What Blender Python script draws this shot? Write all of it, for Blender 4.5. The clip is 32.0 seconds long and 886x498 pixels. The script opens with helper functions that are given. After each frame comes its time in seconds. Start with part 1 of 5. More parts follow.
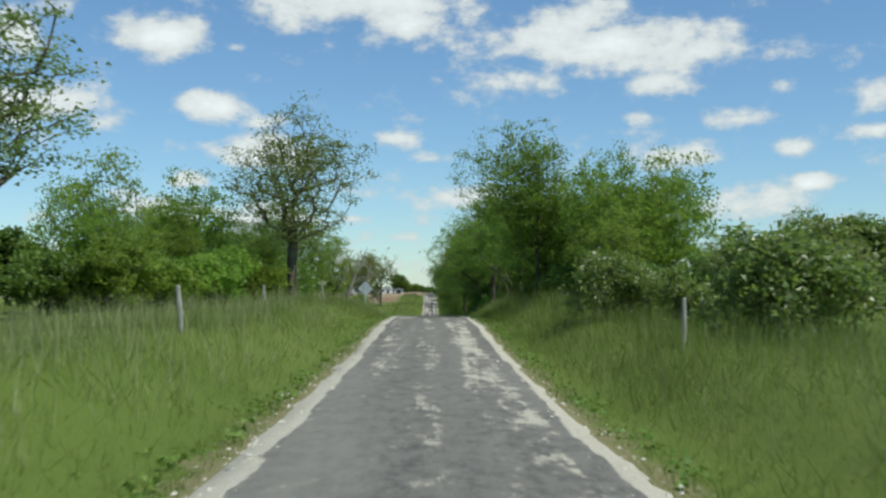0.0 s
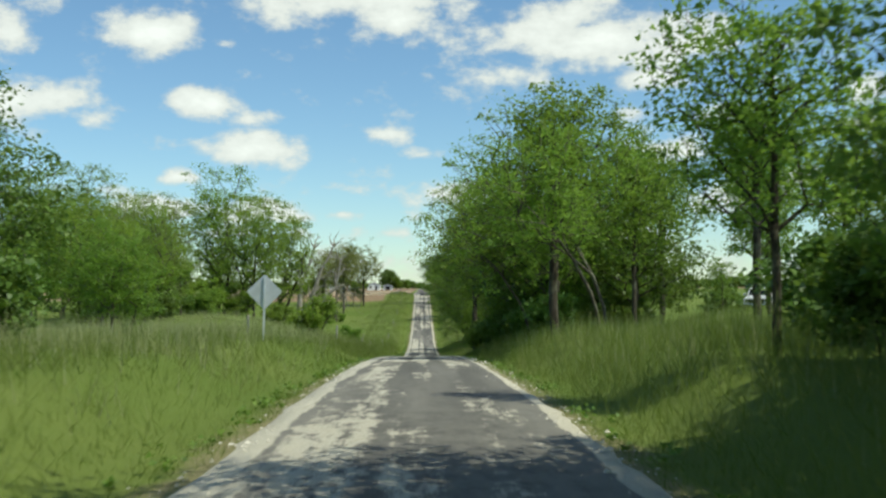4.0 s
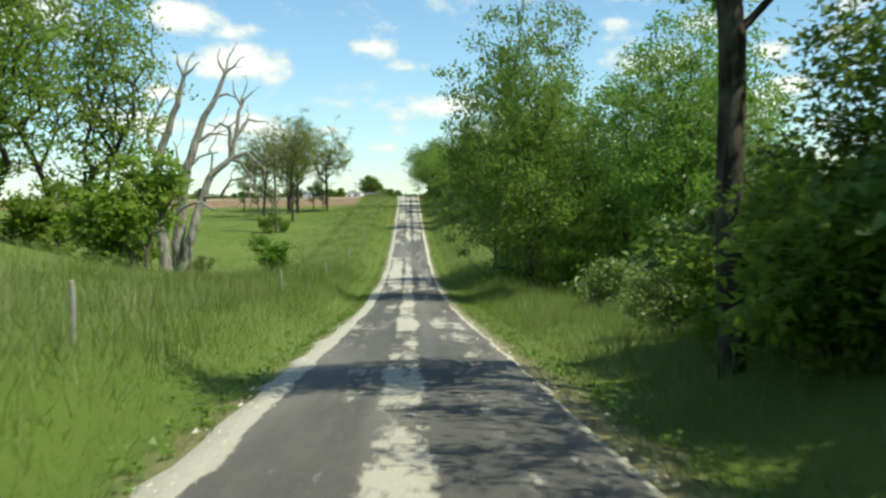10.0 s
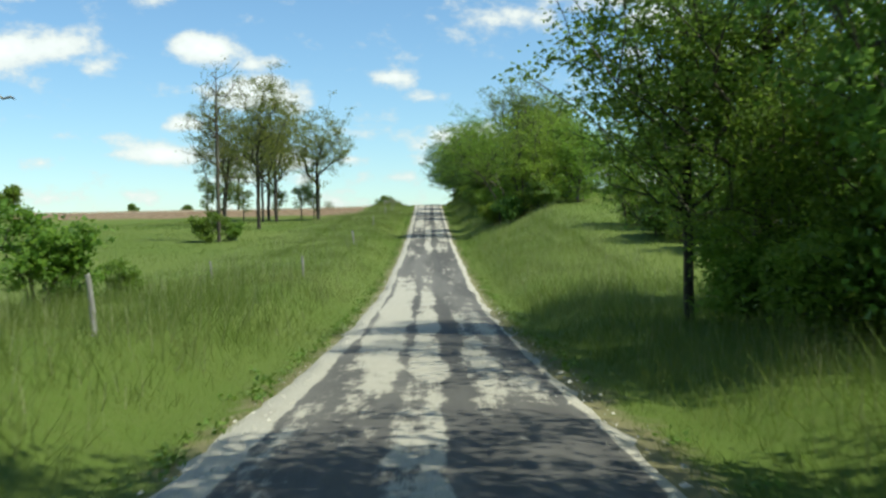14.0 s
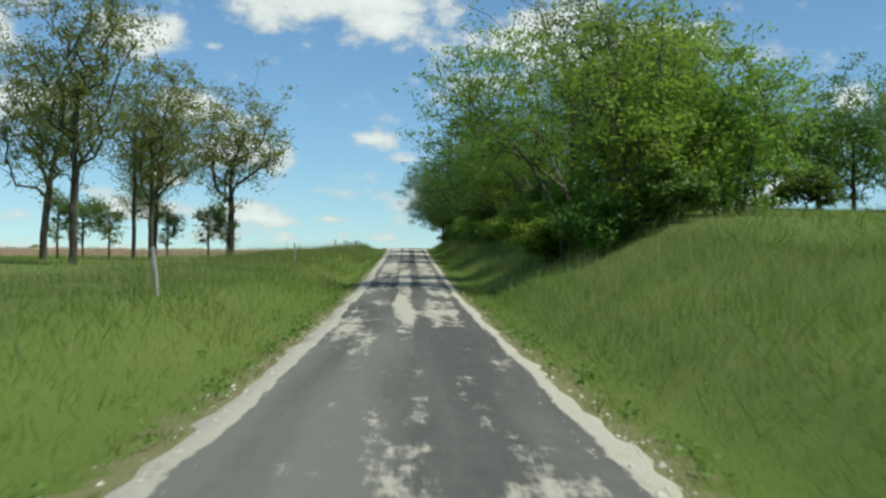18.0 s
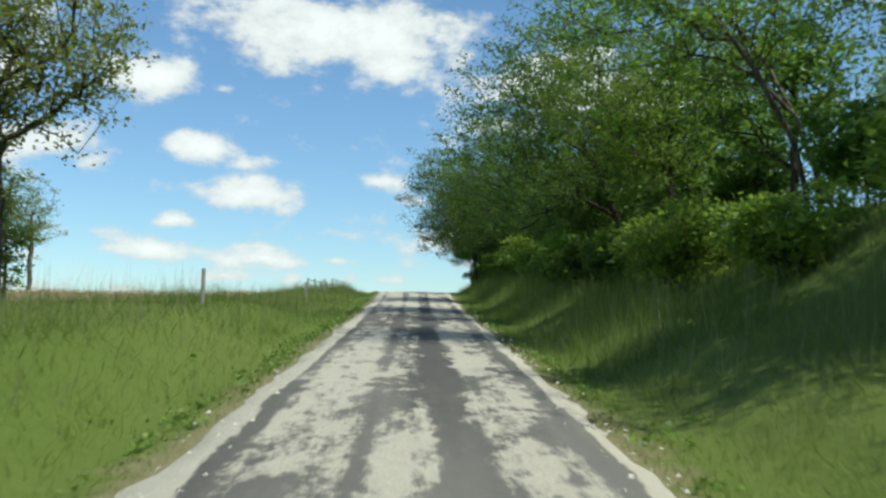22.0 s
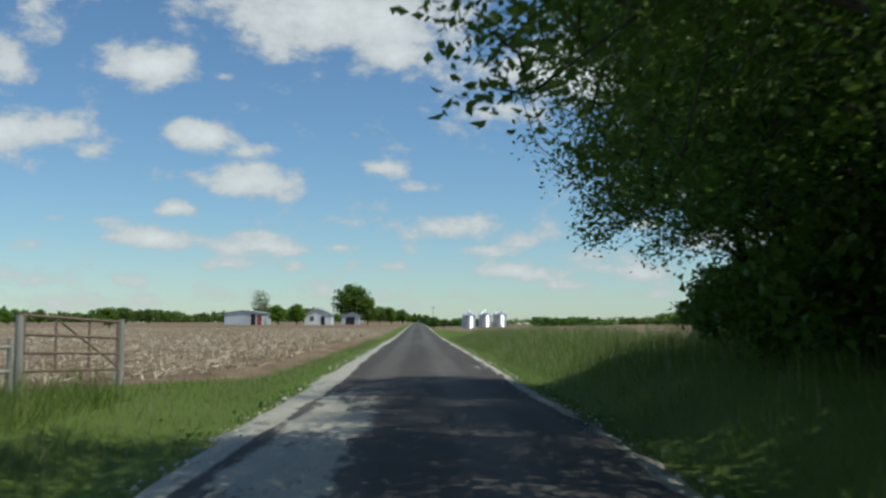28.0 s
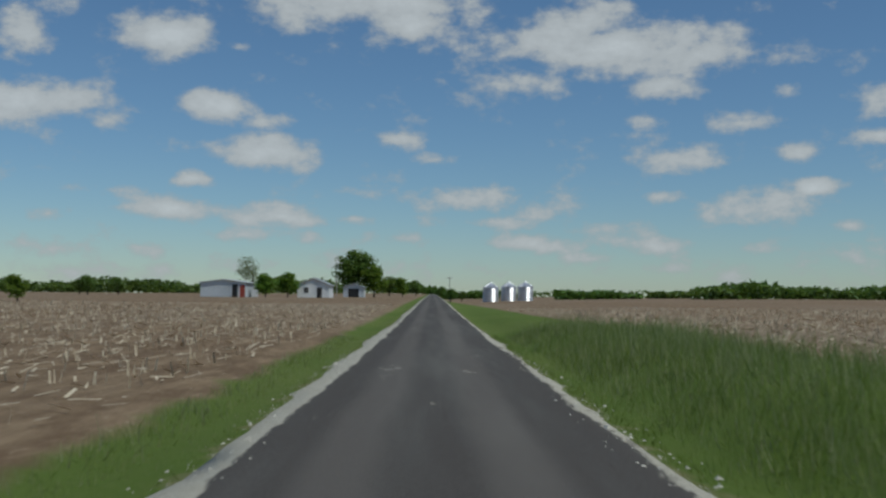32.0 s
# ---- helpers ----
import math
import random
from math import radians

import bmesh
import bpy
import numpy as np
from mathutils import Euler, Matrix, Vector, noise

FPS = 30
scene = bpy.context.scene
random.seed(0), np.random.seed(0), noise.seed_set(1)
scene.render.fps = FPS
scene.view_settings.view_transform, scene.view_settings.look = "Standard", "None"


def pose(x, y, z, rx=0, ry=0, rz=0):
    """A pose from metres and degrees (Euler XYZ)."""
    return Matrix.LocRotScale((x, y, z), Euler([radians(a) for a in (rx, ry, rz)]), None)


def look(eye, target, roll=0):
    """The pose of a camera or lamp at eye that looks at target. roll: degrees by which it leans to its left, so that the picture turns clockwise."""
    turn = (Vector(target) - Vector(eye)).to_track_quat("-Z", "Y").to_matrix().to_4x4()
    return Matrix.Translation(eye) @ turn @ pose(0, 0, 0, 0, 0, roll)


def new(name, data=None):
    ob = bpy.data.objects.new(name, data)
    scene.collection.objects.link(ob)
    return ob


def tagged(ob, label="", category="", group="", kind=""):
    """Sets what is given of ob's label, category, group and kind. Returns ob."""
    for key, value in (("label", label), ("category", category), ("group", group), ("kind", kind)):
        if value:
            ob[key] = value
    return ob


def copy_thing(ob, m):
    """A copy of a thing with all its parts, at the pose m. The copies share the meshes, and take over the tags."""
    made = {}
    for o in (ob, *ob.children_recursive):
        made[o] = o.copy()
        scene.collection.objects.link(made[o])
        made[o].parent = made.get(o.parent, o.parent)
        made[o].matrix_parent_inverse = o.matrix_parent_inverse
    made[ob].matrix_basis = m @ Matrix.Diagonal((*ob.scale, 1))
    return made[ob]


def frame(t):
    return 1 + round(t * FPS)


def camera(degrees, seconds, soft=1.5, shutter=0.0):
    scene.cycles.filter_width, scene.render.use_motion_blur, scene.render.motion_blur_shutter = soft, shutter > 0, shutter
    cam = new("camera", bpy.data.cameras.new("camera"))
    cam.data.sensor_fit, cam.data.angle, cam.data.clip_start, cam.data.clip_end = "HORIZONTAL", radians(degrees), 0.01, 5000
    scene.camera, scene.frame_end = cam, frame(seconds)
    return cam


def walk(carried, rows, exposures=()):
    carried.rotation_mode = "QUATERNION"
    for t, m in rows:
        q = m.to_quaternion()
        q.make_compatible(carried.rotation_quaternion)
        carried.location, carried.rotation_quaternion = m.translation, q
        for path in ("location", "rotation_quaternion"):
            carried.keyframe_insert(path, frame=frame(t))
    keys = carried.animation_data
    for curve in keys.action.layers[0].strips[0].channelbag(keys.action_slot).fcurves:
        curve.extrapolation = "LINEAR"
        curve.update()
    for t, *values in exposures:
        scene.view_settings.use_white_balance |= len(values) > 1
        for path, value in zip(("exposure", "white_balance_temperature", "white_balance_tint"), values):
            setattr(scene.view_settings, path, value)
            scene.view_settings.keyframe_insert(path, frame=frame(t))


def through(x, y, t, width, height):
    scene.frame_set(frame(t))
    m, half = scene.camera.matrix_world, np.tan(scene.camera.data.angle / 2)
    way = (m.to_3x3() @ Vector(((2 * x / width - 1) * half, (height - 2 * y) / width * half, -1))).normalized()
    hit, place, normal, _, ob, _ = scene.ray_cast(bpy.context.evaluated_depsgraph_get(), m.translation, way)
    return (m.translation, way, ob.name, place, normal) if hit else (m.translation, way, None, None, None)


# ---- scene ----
# A country lane that dips through a wooded hollow and climbs to open corn fields. x right, y along the lane, z up.

# ---- camera ----
EYE = 1.5


def spline(k, v, t):
    """Smooth curve through the knots (k, v)."""
    k, v, t = np.asarray(k, float), np.asarray(v, float), np.asarray(t, float)
    d = np.gradient(v, k)
    j = np.clip(np.searchsorted(k, t) - 1, 0, len(k) - 2)
    h = k[j + 1] - k[j]
    u = np.clip((t - k[j]) / h, 0, 1)
    return ((2 * u**3 - 3 * u**2 + 1) * v[j] + (u**3 - 2 * u**2 + u) * h * d[j]
            + (-2 * u**3 + 3 * u**2) * v[j + 1] + (u**3 - u**2) * h * d[j + 1])


ROAD_Y = [-80, -20, 0, 16, 27, 37.5, 48, 59, 70, 81, 92, 103.5, 115, 126.6, 137.9, 148.8, 159.8, 171, 183, 195, 207, 219,
          230.7, 241.8, 252.4, 262.6, 273, 283, 293.5, 303.8, 314, 330, 351, 400, 500, 700, 5200]
ROAD_Z = [0, 0, 0, 0.01, 0.16, 0.42, 0.45, 0.28, -0.07, -0.55, -1.15, -1.82, -2.54, -3.24, -3.94, -4.6, -5.04, -5.37, -5.6,
          -5.54, -5.18, -4.72, -4.18, -3.58, -2.93, -2.24, -1.58, -0.95, -0.2, 0.58, 1.05, 1.17, 1.2, 1.25, 1.75, 2.5, 2.5]


def road_z(y):
    return spline(ROAD_Y, ROAD_Z, y)


# seconds, way along the lane, turn, tilt, lean
STEPS = [
    (0.0, 0.00, -0.67, 2.45, -0.07),
    (0.5, 5.34, -0.71, 2.29, -0.07),
    (1.0, 10.68, -1.01, 2.13, 0.02),
    (1.5, 16.02, -1.18, 2.59, 0.03),
    (2.0, 21.36, -1.38, 2.14, 0.03),
    (2.5, 26.72, -1.21, 2.27, 0.02),
    (3.0, 32.09, -1.30, 2.29, 0.04),
    (3.5, 37.48, -1.19, 2.31, 0.11),
    (5.5, 59.16, -1.14, 1.22, 0.57),
    (6.0, 64.62, -1.26, 0.79, 0.17),
    (6.5, 70.10, -1.31, 0.42, 0.34),
    (7.0, 75.59, -1.30, 0.06, 0.36),
    (7.5, 81.10, -1.20, -0.51, 0.48),
    (8.0, 86.63, -1.14, -0.59, 0.45),
    (8.5, 92.20, -1.21, -0.84, 0.36),
    (9.0, 97.81, -1.43, -1.96, 0.97),
    (9.5, 103.50, -1.51, -2.74, 1.26),
    (10.0, 109.26, -1.84, -2.38, 0.86),
    (10.5, 115.06, -2.03, -1.54, 0.96),
    (11.0, 120.85, -1.71, -1.38, 0.45),
    (11.5, 126.61, -1.69, -1.65, 0.32),
    (12.0, 132.30, -1.54, -1.85, 0.13),
    (12.5, 137.87, -1.42, -1.69, 0.21),
    (13.0, 143.36, -1.34, -1.48, 0.72),
    (13.5, 148.80, -1.03, -1.46, 1.05),
    (14.0, 154.27, -0.74, -0.80, 1.07),
    (14.5, 159.80, -0.66, 0.47, 0.68),
    (15.0, 165.45, -0.82, 0.83, 0.37),
    (15.5, 171.25, -0.75, 1.61, 0.16),
    (17.5, 195.10, -1.22, 2.54, -0.42),
    (18.0, 201.04, -1.93, 2.51, -0.40),
    (18.5, 206.99, -1.81, 3.43, -0.37),
    (19.0, 212.98, -1.88, 3.77, -0.50),
    (19.5, 218.96, -1.72, 4.25, -0.56),
    (20.0, 224.88, -1.78, 4.17, -0.39),
    (20.5, 230.69, -1.95, 2.87, -0.19),
    (21.0, 236.35, -1.11, 3.91, -0.46),
    (21.5, 241.82, -1.18, 4.27, -0.81),
    (22.0, 247.14, -1.52, 4.79, -0.80),
    (22.5, 252.35, -1.57, 4.91, -0.61),
    (23.0, 257.51, -1.82, 5.08, -0.61),
    (23.5, 262.64, -1.70, 5.38, -0.32),
    (24.0, 267.81, -1.84, 5.23, -0.42),
    (24.5, 273.00, -1.83, 4.94, -0.57),
    (25.0, 278.15, -1.87, 4.73, 0.02),
    (25.5, 283.28, -2.07, 4.43, 0.27),
    (27.5, 303.79, -1.38, 4.19, 0.17),
    (28.0, 308.97, -1.36, 4.03, -0.21),
    (28.5, 314.19, -1.22, 4.39, -0.58),
    (29.0, 319.42, -1.33, 3.76, -0.68),
    (29.5, 324.67, -1.22, 3.60, -1.02),
    (30.0, 329.93, -1.88, 3.12, -1.65),
    (30.5, 335.20, -1.68, 2.63, -0.85),
    (31.0, 340.47, -1.52, 2.50, -0.04),
    (31.5, 345.73, -0.92, 2.25, 0.02),
    (32.0, 350.99, -0.56, 2.52, -0.64),
]
PATH = [(t, pose(0.03 - 0.09 * min(1, max(0, (t - 26) / 3)), y, float(road_z(y)) + EYE, 90 + tilt, lean, turn)) for t, y, turn, tilt, lean in STEPS]
cam = camera(45, 32.0, soft=2.5, shutter=0.25)
walk(cam, PATH, exposures=[(t, e, k, g) for t, e, k, g in (
    (0, -0.1, 6400, 1), (3, 0.05, 6750, -3), (5, 0.1, 6850, -3), (7, 0.5, 6800, -2), (8, 0.6, 6800, -2), (9, 0.62, 6900, -3), (10.2, 0.35, 6900, -3), (12, 0.33, 6700, -2),
    (14, 0.22, 6550, -2), (15, 0.08, 6450, -1), (18, -0.05, 6500, -2), (20, 0.1, 6500, -1), (23, 0.1, 6400, 0), (26, 0.05, 6400, 2), (28, -0.45, 6200, 2), (29.5, -0.92, 6100, 3), (32, -0.97, 6100, 3))])

# ---- sky and sun ----
SUN_AZ, SUN_EL = 120.0, 57.0          # clockwise from the lane's heading; above the horizon
world = bpy.data.worlds.new("sky")
scene.world = world
world.use_nodes = True
wt = world.node_tree
wt.nodes.clear()


def wnode(kind, operation=""):
    n = wt.nodes.new(kind)
    if operation:
        n.operation = operation
    return n


def wmath(op, a, b=None, clamp=False):
    n = wt.nodes.new("ShaderNodeMath")
    n.operation, n.use_clamp = op, clamp
    for i, s in enumerate((a, b)):
        if s is None:
            continue
        if isinstance(s, (int, float)):
            n.inputs[i].default_value = s
        else:
            wt.links.new(s, n.inputs[i])
    return n.outputs[0]


sky = wnode("ShaderNodeTexSky")
sky.sky_type, sky.sun_disc, sky.sun_elevation, sky.sun_rotation = "NISHITA", False, radians(SUN_EL), radians(SUN_AZ)
sky.air_density, sky.dust_density, sky.ozone_density = 1.0, 0.15, 2.5
tc = wnode("ShaderNodeTexCoord")
sep = wnode("ShaderNodeSeparateXYZ")
wt.links.new(tc.outputs["Generated"], sep.inputs[0])
az = wmath("MULTIPLY", wmath("ARCTAN2", sep.outputs[0], sep.outputs[1]), 57.2958)
el = wmath("MULTIPLY", wmath("ARCSINE", sep.outputs[2]), 57.2958)
comb = wnode("ShaderNodeCombineXYZ")
wt.links.new(az, comb.inputs[0])
wt.links.new(el, comb.inputs[1])
warp = wnode("ShaderNodeTexNoise")
warp.noise_dimensions = "2D"
warp.inputs["Scale"].default_value, warp.inputs["Detail"].default_value, warp.inputs["Roughness"].default_value = 0.55, 7.0, 0.62
stretch = wnode("ShaderNodeVectorMath", operation="MULTIPLY")
stretch.inputs[1].default_value = (0.6, 1.0, 0)
wt.links.new(comb.outputs[0], stretch.inputs[0])
wt.links.new(stretch.outputs[0], warp.inputs["Vector"])
# clouds: bearing, height, half width, half height (degrees), thickness
HIGH_CLOUDS = [
    (-5.50, 16.27, 8.48, 1.88, 1.20),
    (-20.77, 15.89, 1.82, 1.51, 0.70),
    (6.59, 14.59, 3.33, 1.21, 1.00),
    (-2.55, 14.59, 2.72, 1.09, 1.00),
    (-2.40, 14.48, 2.72, 1.21, 1.10),
    (-14.89, 13.54, 2.27, 1.15, 1.00),
    (-6.48, 13.41, 0.76, 0.54, 0.50),
    (-15.91, 13.39, 2.27, 1.09, 1.00),
    (8.40, 13.26, 6.96, 1.51, 1.10),
    (-11.56, 13.10, 0.73, 0.36, 0.60),
    (-22.48, 12.96, 1.51, 1.21, 1.00),
    (13.96, 12.78, 3.63, 0.79, 0.90),
    (3.89, 11.86, 2.72, 1.21, 0.90),
    (10.92, 11.16, 1.82, 0.79, 0.90),
    (17.48, 10.91, 0.85, 0.42, 0.60),
    (21.39, 10.28, 1.51, 0.85, 0.80),
    (-19.72, 10.18, 1.82, 0.85, 0.70),
    (-12.23, 10.03, 1.97, 0.91, 1.20),
]
MIDDLE_CLOUDS = [
    (-21.99, 9.57, 2.88, 1.27, 1.00),
    (10.34, 9.57, 1.03, 0.42, 0.70),
    (-10.01, 9.39, 1.82, 0.48, 0.80),
    (15.10, 9.30, 2.12, 0.54, 0.80),
    (-18.19, 8.98, 1.15, 0.61, 0.90),
    (-3.07, 8.54, 1.45, 0.54, 0.80),
    (21.90, 8.46, 1.21, 0.36, 0.70),
    (-9.83, 7.71, 2.88, 0.97, 1.10),
    (18.02, 7.63, 1.15, 0.61, 0.80),
    (-0.93, 7.52, 1.09, 0.36, 0.60),
    (12.09, 7.49, 2.72, 0.91, 0.90),
    (-13.60, 6.22, 1.15, 0.42, 0.90),
    (18.70, 5.90, 1.27, 0.54, 1.00),
    (-4.85, 5.66, 2.42, 0.42, 0.50),
    (11.08, 5.64, 1.03, 0.36, 0.70),
    (-17.69, 5.48, 2.12, 0.48, 0.45),
    (1.22, 5.44, 2.57, 0.91, 1.00),
    (16.77, 5.08, 3.18, 1.03, 1.00),
]
LOW_CLOUDS = [
    (4.85, 4.85, 2.42, 0.79, 0.80),
    (-14.57, 4.66, 2.18, 0.67, 1.00),
    (-9.17, 4.36, 2.88, 0.67, 1.00),
    (-5.13, 4.29, 1.51, 0.30, 0.60),
    (2.14, 4.23, 3.63, 0.42, 0.60),
    (-20.79, 4.15, 1.21, 0.42, 0.80),
    (20.30, 4.02, 1.21, 0.42, 0.70),
    (8.44, 3.81, 2.42, 0.61, 0.60),
    (-9.90, 3.36, 3.33, 0.48, 0.70),
    (-2.40, 3.28, 2.72, 0.42, 0.45),
    (3.96, 3.04, 2.72, 0.54, 0.70),
    (10.94, 2.92, 1.82, 0.61, 0.60),
    (15.38, 2.91, 1.51, 0.48, 0.60),
    (20.29, 2.61, 2.72, 0.67, 0.50),
    (-16.51, 2.56, 2.72, 0.61, 0.60),
    (-20.61, 2.45, 3.33, 0.61, 0.50),
    (7.56, 2.31, 1.82, 0.36, 0.50),
    (-6.00, 1.87, 7.27, 0.73, 0.35),
    (11.96, 1.74, 7.87, 0.73, 0.40),
    (-20.31, 1.32, 6.05, 0.67, 0.35),
]
field = None
for ca, ce, rw, rh, thick in HIGH_CLOUDS + MIDDLE_CLOUDS + LOW_CLOUDS:
    a = wnode("ShaderNodeVectorMath", operation="SUBTRACT")
    a.inputs[1].default_value = (ca + 1.0, ce - 0.25, 0)
    wt.links.new(comb.outputs[0], a.inputs[0])
    b = wnode("ShaderNodeVectorMath", operation="MULTIPLY")
    b.inputs[1].default_value = (1 / (rw * 1.12), 1 / (rh * 1.15), 0)
    wt.links.new(a.outputs[0], b.inputs[0])
    c = wnode("ShaderNodeVectorMath", operation="LENGTH")
    wt.links.new(b.outputs[0], c.inputs[0])
    g = wmath("MULTIPLY", wmath("SUBTRACT", 1.25, c.outputs["Value"]), thick)
    field = g if field is None else wmath("MAXIMUM", field, g)
# scattered cumulus round the rest of the sky
rest = wnode("ShaderNodeTexNoise")
rest.inputs["Scale"].default_value, rest.inputs["Detail"].default_value, rest.inputs["Roughness"].default_value = 5.0, 6.0, 0.5
wt.links.new(tc.outputs["Generated"], rest.inputs["Vector"])
outer = wmath("MAXIMUM", wmath("MULTIPLY", wmath("SUBTRACT", wmath("ABSOLUTE", az), 30.0), 0.3, True),
              wmath("MULTIPLY", wmath("SUBTRACT", el, 20.0), 0.3, True))
scattered = wmath("MULTIPLY", wmath("MULTIPLY", wmath("SUBTRACT", rest.outputs["Fac"], 0.55), 6.0), outer)
field = wmath("MAXIMUM", field, scattered)
ragged = wmath("ADD", field, wmath("MULTIPLY", wmath("SUBTRACT", warp.outputs["Fac"], 0.56), 2.3))
cover = wnode("ShaderNodeMapRange")
cover.interpolation_type = "SMOOTHSTEP"
cover.inputs["From Min"].default_value, cover.inputs["From Max"].default_value = 0.0, 0.75
wt.links.new(ragged, cover.inputs["Value"])
white = wnode("ShaderNodeMapRange")
white.inputs["From Min"].default_value, white.inputs["From Max"].default_value = 0.0, 1.4
white.inputs["To Min"].default_value, white.inputs["To Max"].default_value = 0.64, 1.03
wt.links.new(ragged, white.inputs["Value"])
cloud = wnode("ShaderNodeCombineXYZ")
for i, f in enumerate((0.98, 0.99, 1.0)):
    wt.links.new(wmath("MULTIPLY", white.outputs[0], f), cloud.inputs[i])
skyc = wnode("ShaderNodeVectorMath", operation="MULTIPLY")
skyc.inputs[1].default_value = (0.100, 0.117, 0.132)
wt.links.new(sky.outputs[0], skyc.inputs[0])
mix = wnode("ShaderNodeMix")
mix.data_type = "RGBA"
wt.links.new(wmath("MULTIPLY", cover.outputs[0], 0.92), mix.inputs["Factor"])
wt.links.new(skyc.outputs[0], mix.inputs["A"])
wt.links.new(cloud.outputs[0], mix.inputs["B"])
bg = wnode("ShaderNodeBackground")
out = wnode("ShaderNodeOutputWorld")
wt.links.new(mix.outputs["Result"], bg.inputs["Color"])
wt.links.new(bg.outputs[0], out.inputs[0])
lamp = bpy.data.lights.new("sun", "SUN")
lamp.energy, lamp.angle, lamp.color = 4.4, radians(0.53), (1.0, 0.96, 0.89)
sun = new("sun", lamp)
sa, se = radians(SUN_AZ), radians(SUN_EL)
sun.matrix_world = look((math.sin(sa) * math.cos(se) * 100, math.cos(sa) * math.cos(se) * 100 + 160, math.sin(se) * 100), (0, 160, 0))

# ---- materials ----


def material(name, rough=0.8, spec=0.3):
    m = bpy.data.materials.new(name)
    m.use_nodes = True
    b = m.node_tree.nodes["Principled BSDF"]
    b.inputs["Roughness"].default_value = rough
    b.inputs["Specular IOR Level"].default_value = spec
    return m, m.node_tree, b


class Net:
    """Short hand for building a node tree."""

    def __init__(self, tree):
        self.t = tree
        self.co = tree.nodes.new("ShaderNodeTexCoord").outputs["Object"]

    def put(self, socket, v):
        if hasattr(v, "links"):
            self.t.links.new(v, socket)
        else:
            socket.default_value = v

    def math(self, op, a, b=0.0, clamp=False):
        n = self.t.nodes.new("ShaderNodeMath")
        n.operation, n.use_clamp = op, clamp
        self.put(n.inputs[0], a), self.put(n.inputs[1], b)
        return n.outputs[0]

    def noise(self, scale, detail=4.0, rough=0.55, stretch=(1, 1, 1), co=None):
        v = self.t.nodes.new("ShaderNodeVectorMath")
        v.operation = "MULTIPLY"
        self.put(v.inputs[0], self.co if co is None else co)
        v.inputs[1].default_value = stretch
        n = self.t.nodes.new("ShaderNodeTexNoise")
        n.inputs["Scale"].default_value, n.inputs["Detail"].default_value, n.inputs["Roughness"].default_value = scale, detail, rough
        self.t.links.new(v.outputs[0], n.inputs["Vector"])
        return n.outputs["Fac"]

    def ramp(self, fac, stops):
        r = self.t.nodes.new("ShaderNodeValToRGB")
        while len(r.color_ramp.elements) < len(stops):
            r.color_ramp.elements.new(0.5)
        for e, (p, c) in zip(r.color_ramp.elements, stops):
            e.position, e.color = p, (*c, 1) if isinstance(c, tuple) else (c, c, c, 1)
        self.put(r.inputs[0], fac)
        return r.outputs["Color"]

    def mix(self, fac, a, b, mode="MIX"):
        n = self.t.nodes.new("ShaderNodeMix")
        n.data_type, n.blend_type = "RGBA", mode
        for k, v in (("Factor", fac), ("A", a), ("B", b)):
            self.put(n.inputs[k], (*v, 1) if isinstance(v, tuple) and len(v) == 3 else v)
        return n.outputs["Result"]

    def span(self, v, a, b, lo=0.0, hi=1.0, smooth=True):
        n = self.t.nodes.new("ShaderNodeMapRange")
        n.interpolation_type = "SMOOTHSTEP" if smooth else "LINEAR"
        self.put(n.inputs["Value"], v)
        for k, w in (("From Min", a), ("From Max", b), ("To Min", lo), ("To Max", hi)):
            n.inputs[k].default_value = w
        return n.outputs[0]

    def axes(self):
        s = self.t.nodes.new("ShaderNodeSeparateXYZ")
        self.t.links.new(self.co, s.inputs[0])
        return s.outputs

    def bump(self, bsdf, height, strength=0.3, distance=0.02):
        n = self.t.nodes.new("ShaderNodeBump")
        n.inputs["Strength"].default_value, n.inputs["Distance"].default_value = strength, distance
        self.t.links.new(height, n.inputs["Height"])
        self.t.links.new(n.outputs[0], bsdf.inputs["Normal"])

    def island(self):
        return self.t.nodes.new("ShaderNodeNewGeometry").outputs["Random Per Island"]

    def each(self):
        return self.t.nodes.new("ShaderNodeObjectInfo").outputs["Random"]


def leaf_material(name, dark, mid, light, through=0.55, rough=0.5):
    """Leaves: colour varies from leaf to leaf and tree to tree, and some light comes through."""
    m, t, b = material(name, rough, 0.35)
    n = Net(t)
    base = n.ramp(n.island(), [(0.0, dark), (0.5, mid), (1.0, light)])
    tone = n.noise(0.35, 3)
    col = n.mix(n.span(tone, 0.3, 0.7, 0, 0.5), base, mid)
    hsv = t.nodes.new("ShaderNodeHueSaturation")
    t.links.new(col, hsv.inputs["Color"])
    t.links.new(n.span(n.each(), 0, 1, 0.48, 0.515, False), hsv.inputs["Hue"])
    t.links.new(n.span(n.each(), 0, 1, 0.85, 1.15, False), hsv.inputs["Value"])
    t.links.new(hsv.outputs[0], b.inputs["Base Color"])
    tr = t.nodes.new("ShaderNodeBsdfTranslucent")
    glow = n.mix(0.5, hsv.outputs[0], (0.29, 0.43, 0.06), "MIX")
    t.links.new(glow, tr.inputs["Color"])
    ms = t.nodes.new("ShaderNodeMixShader")
    ms.inputs[0].default_value = through
    t.links.new(b.outputs[0], ms.inputs[1])
    t.links.new(tr.outputs[0], ms.inputs[2])
    t.links.new(ms.outputs[0], t.nodes["Material Output"].inputs["Surface"])
    return m


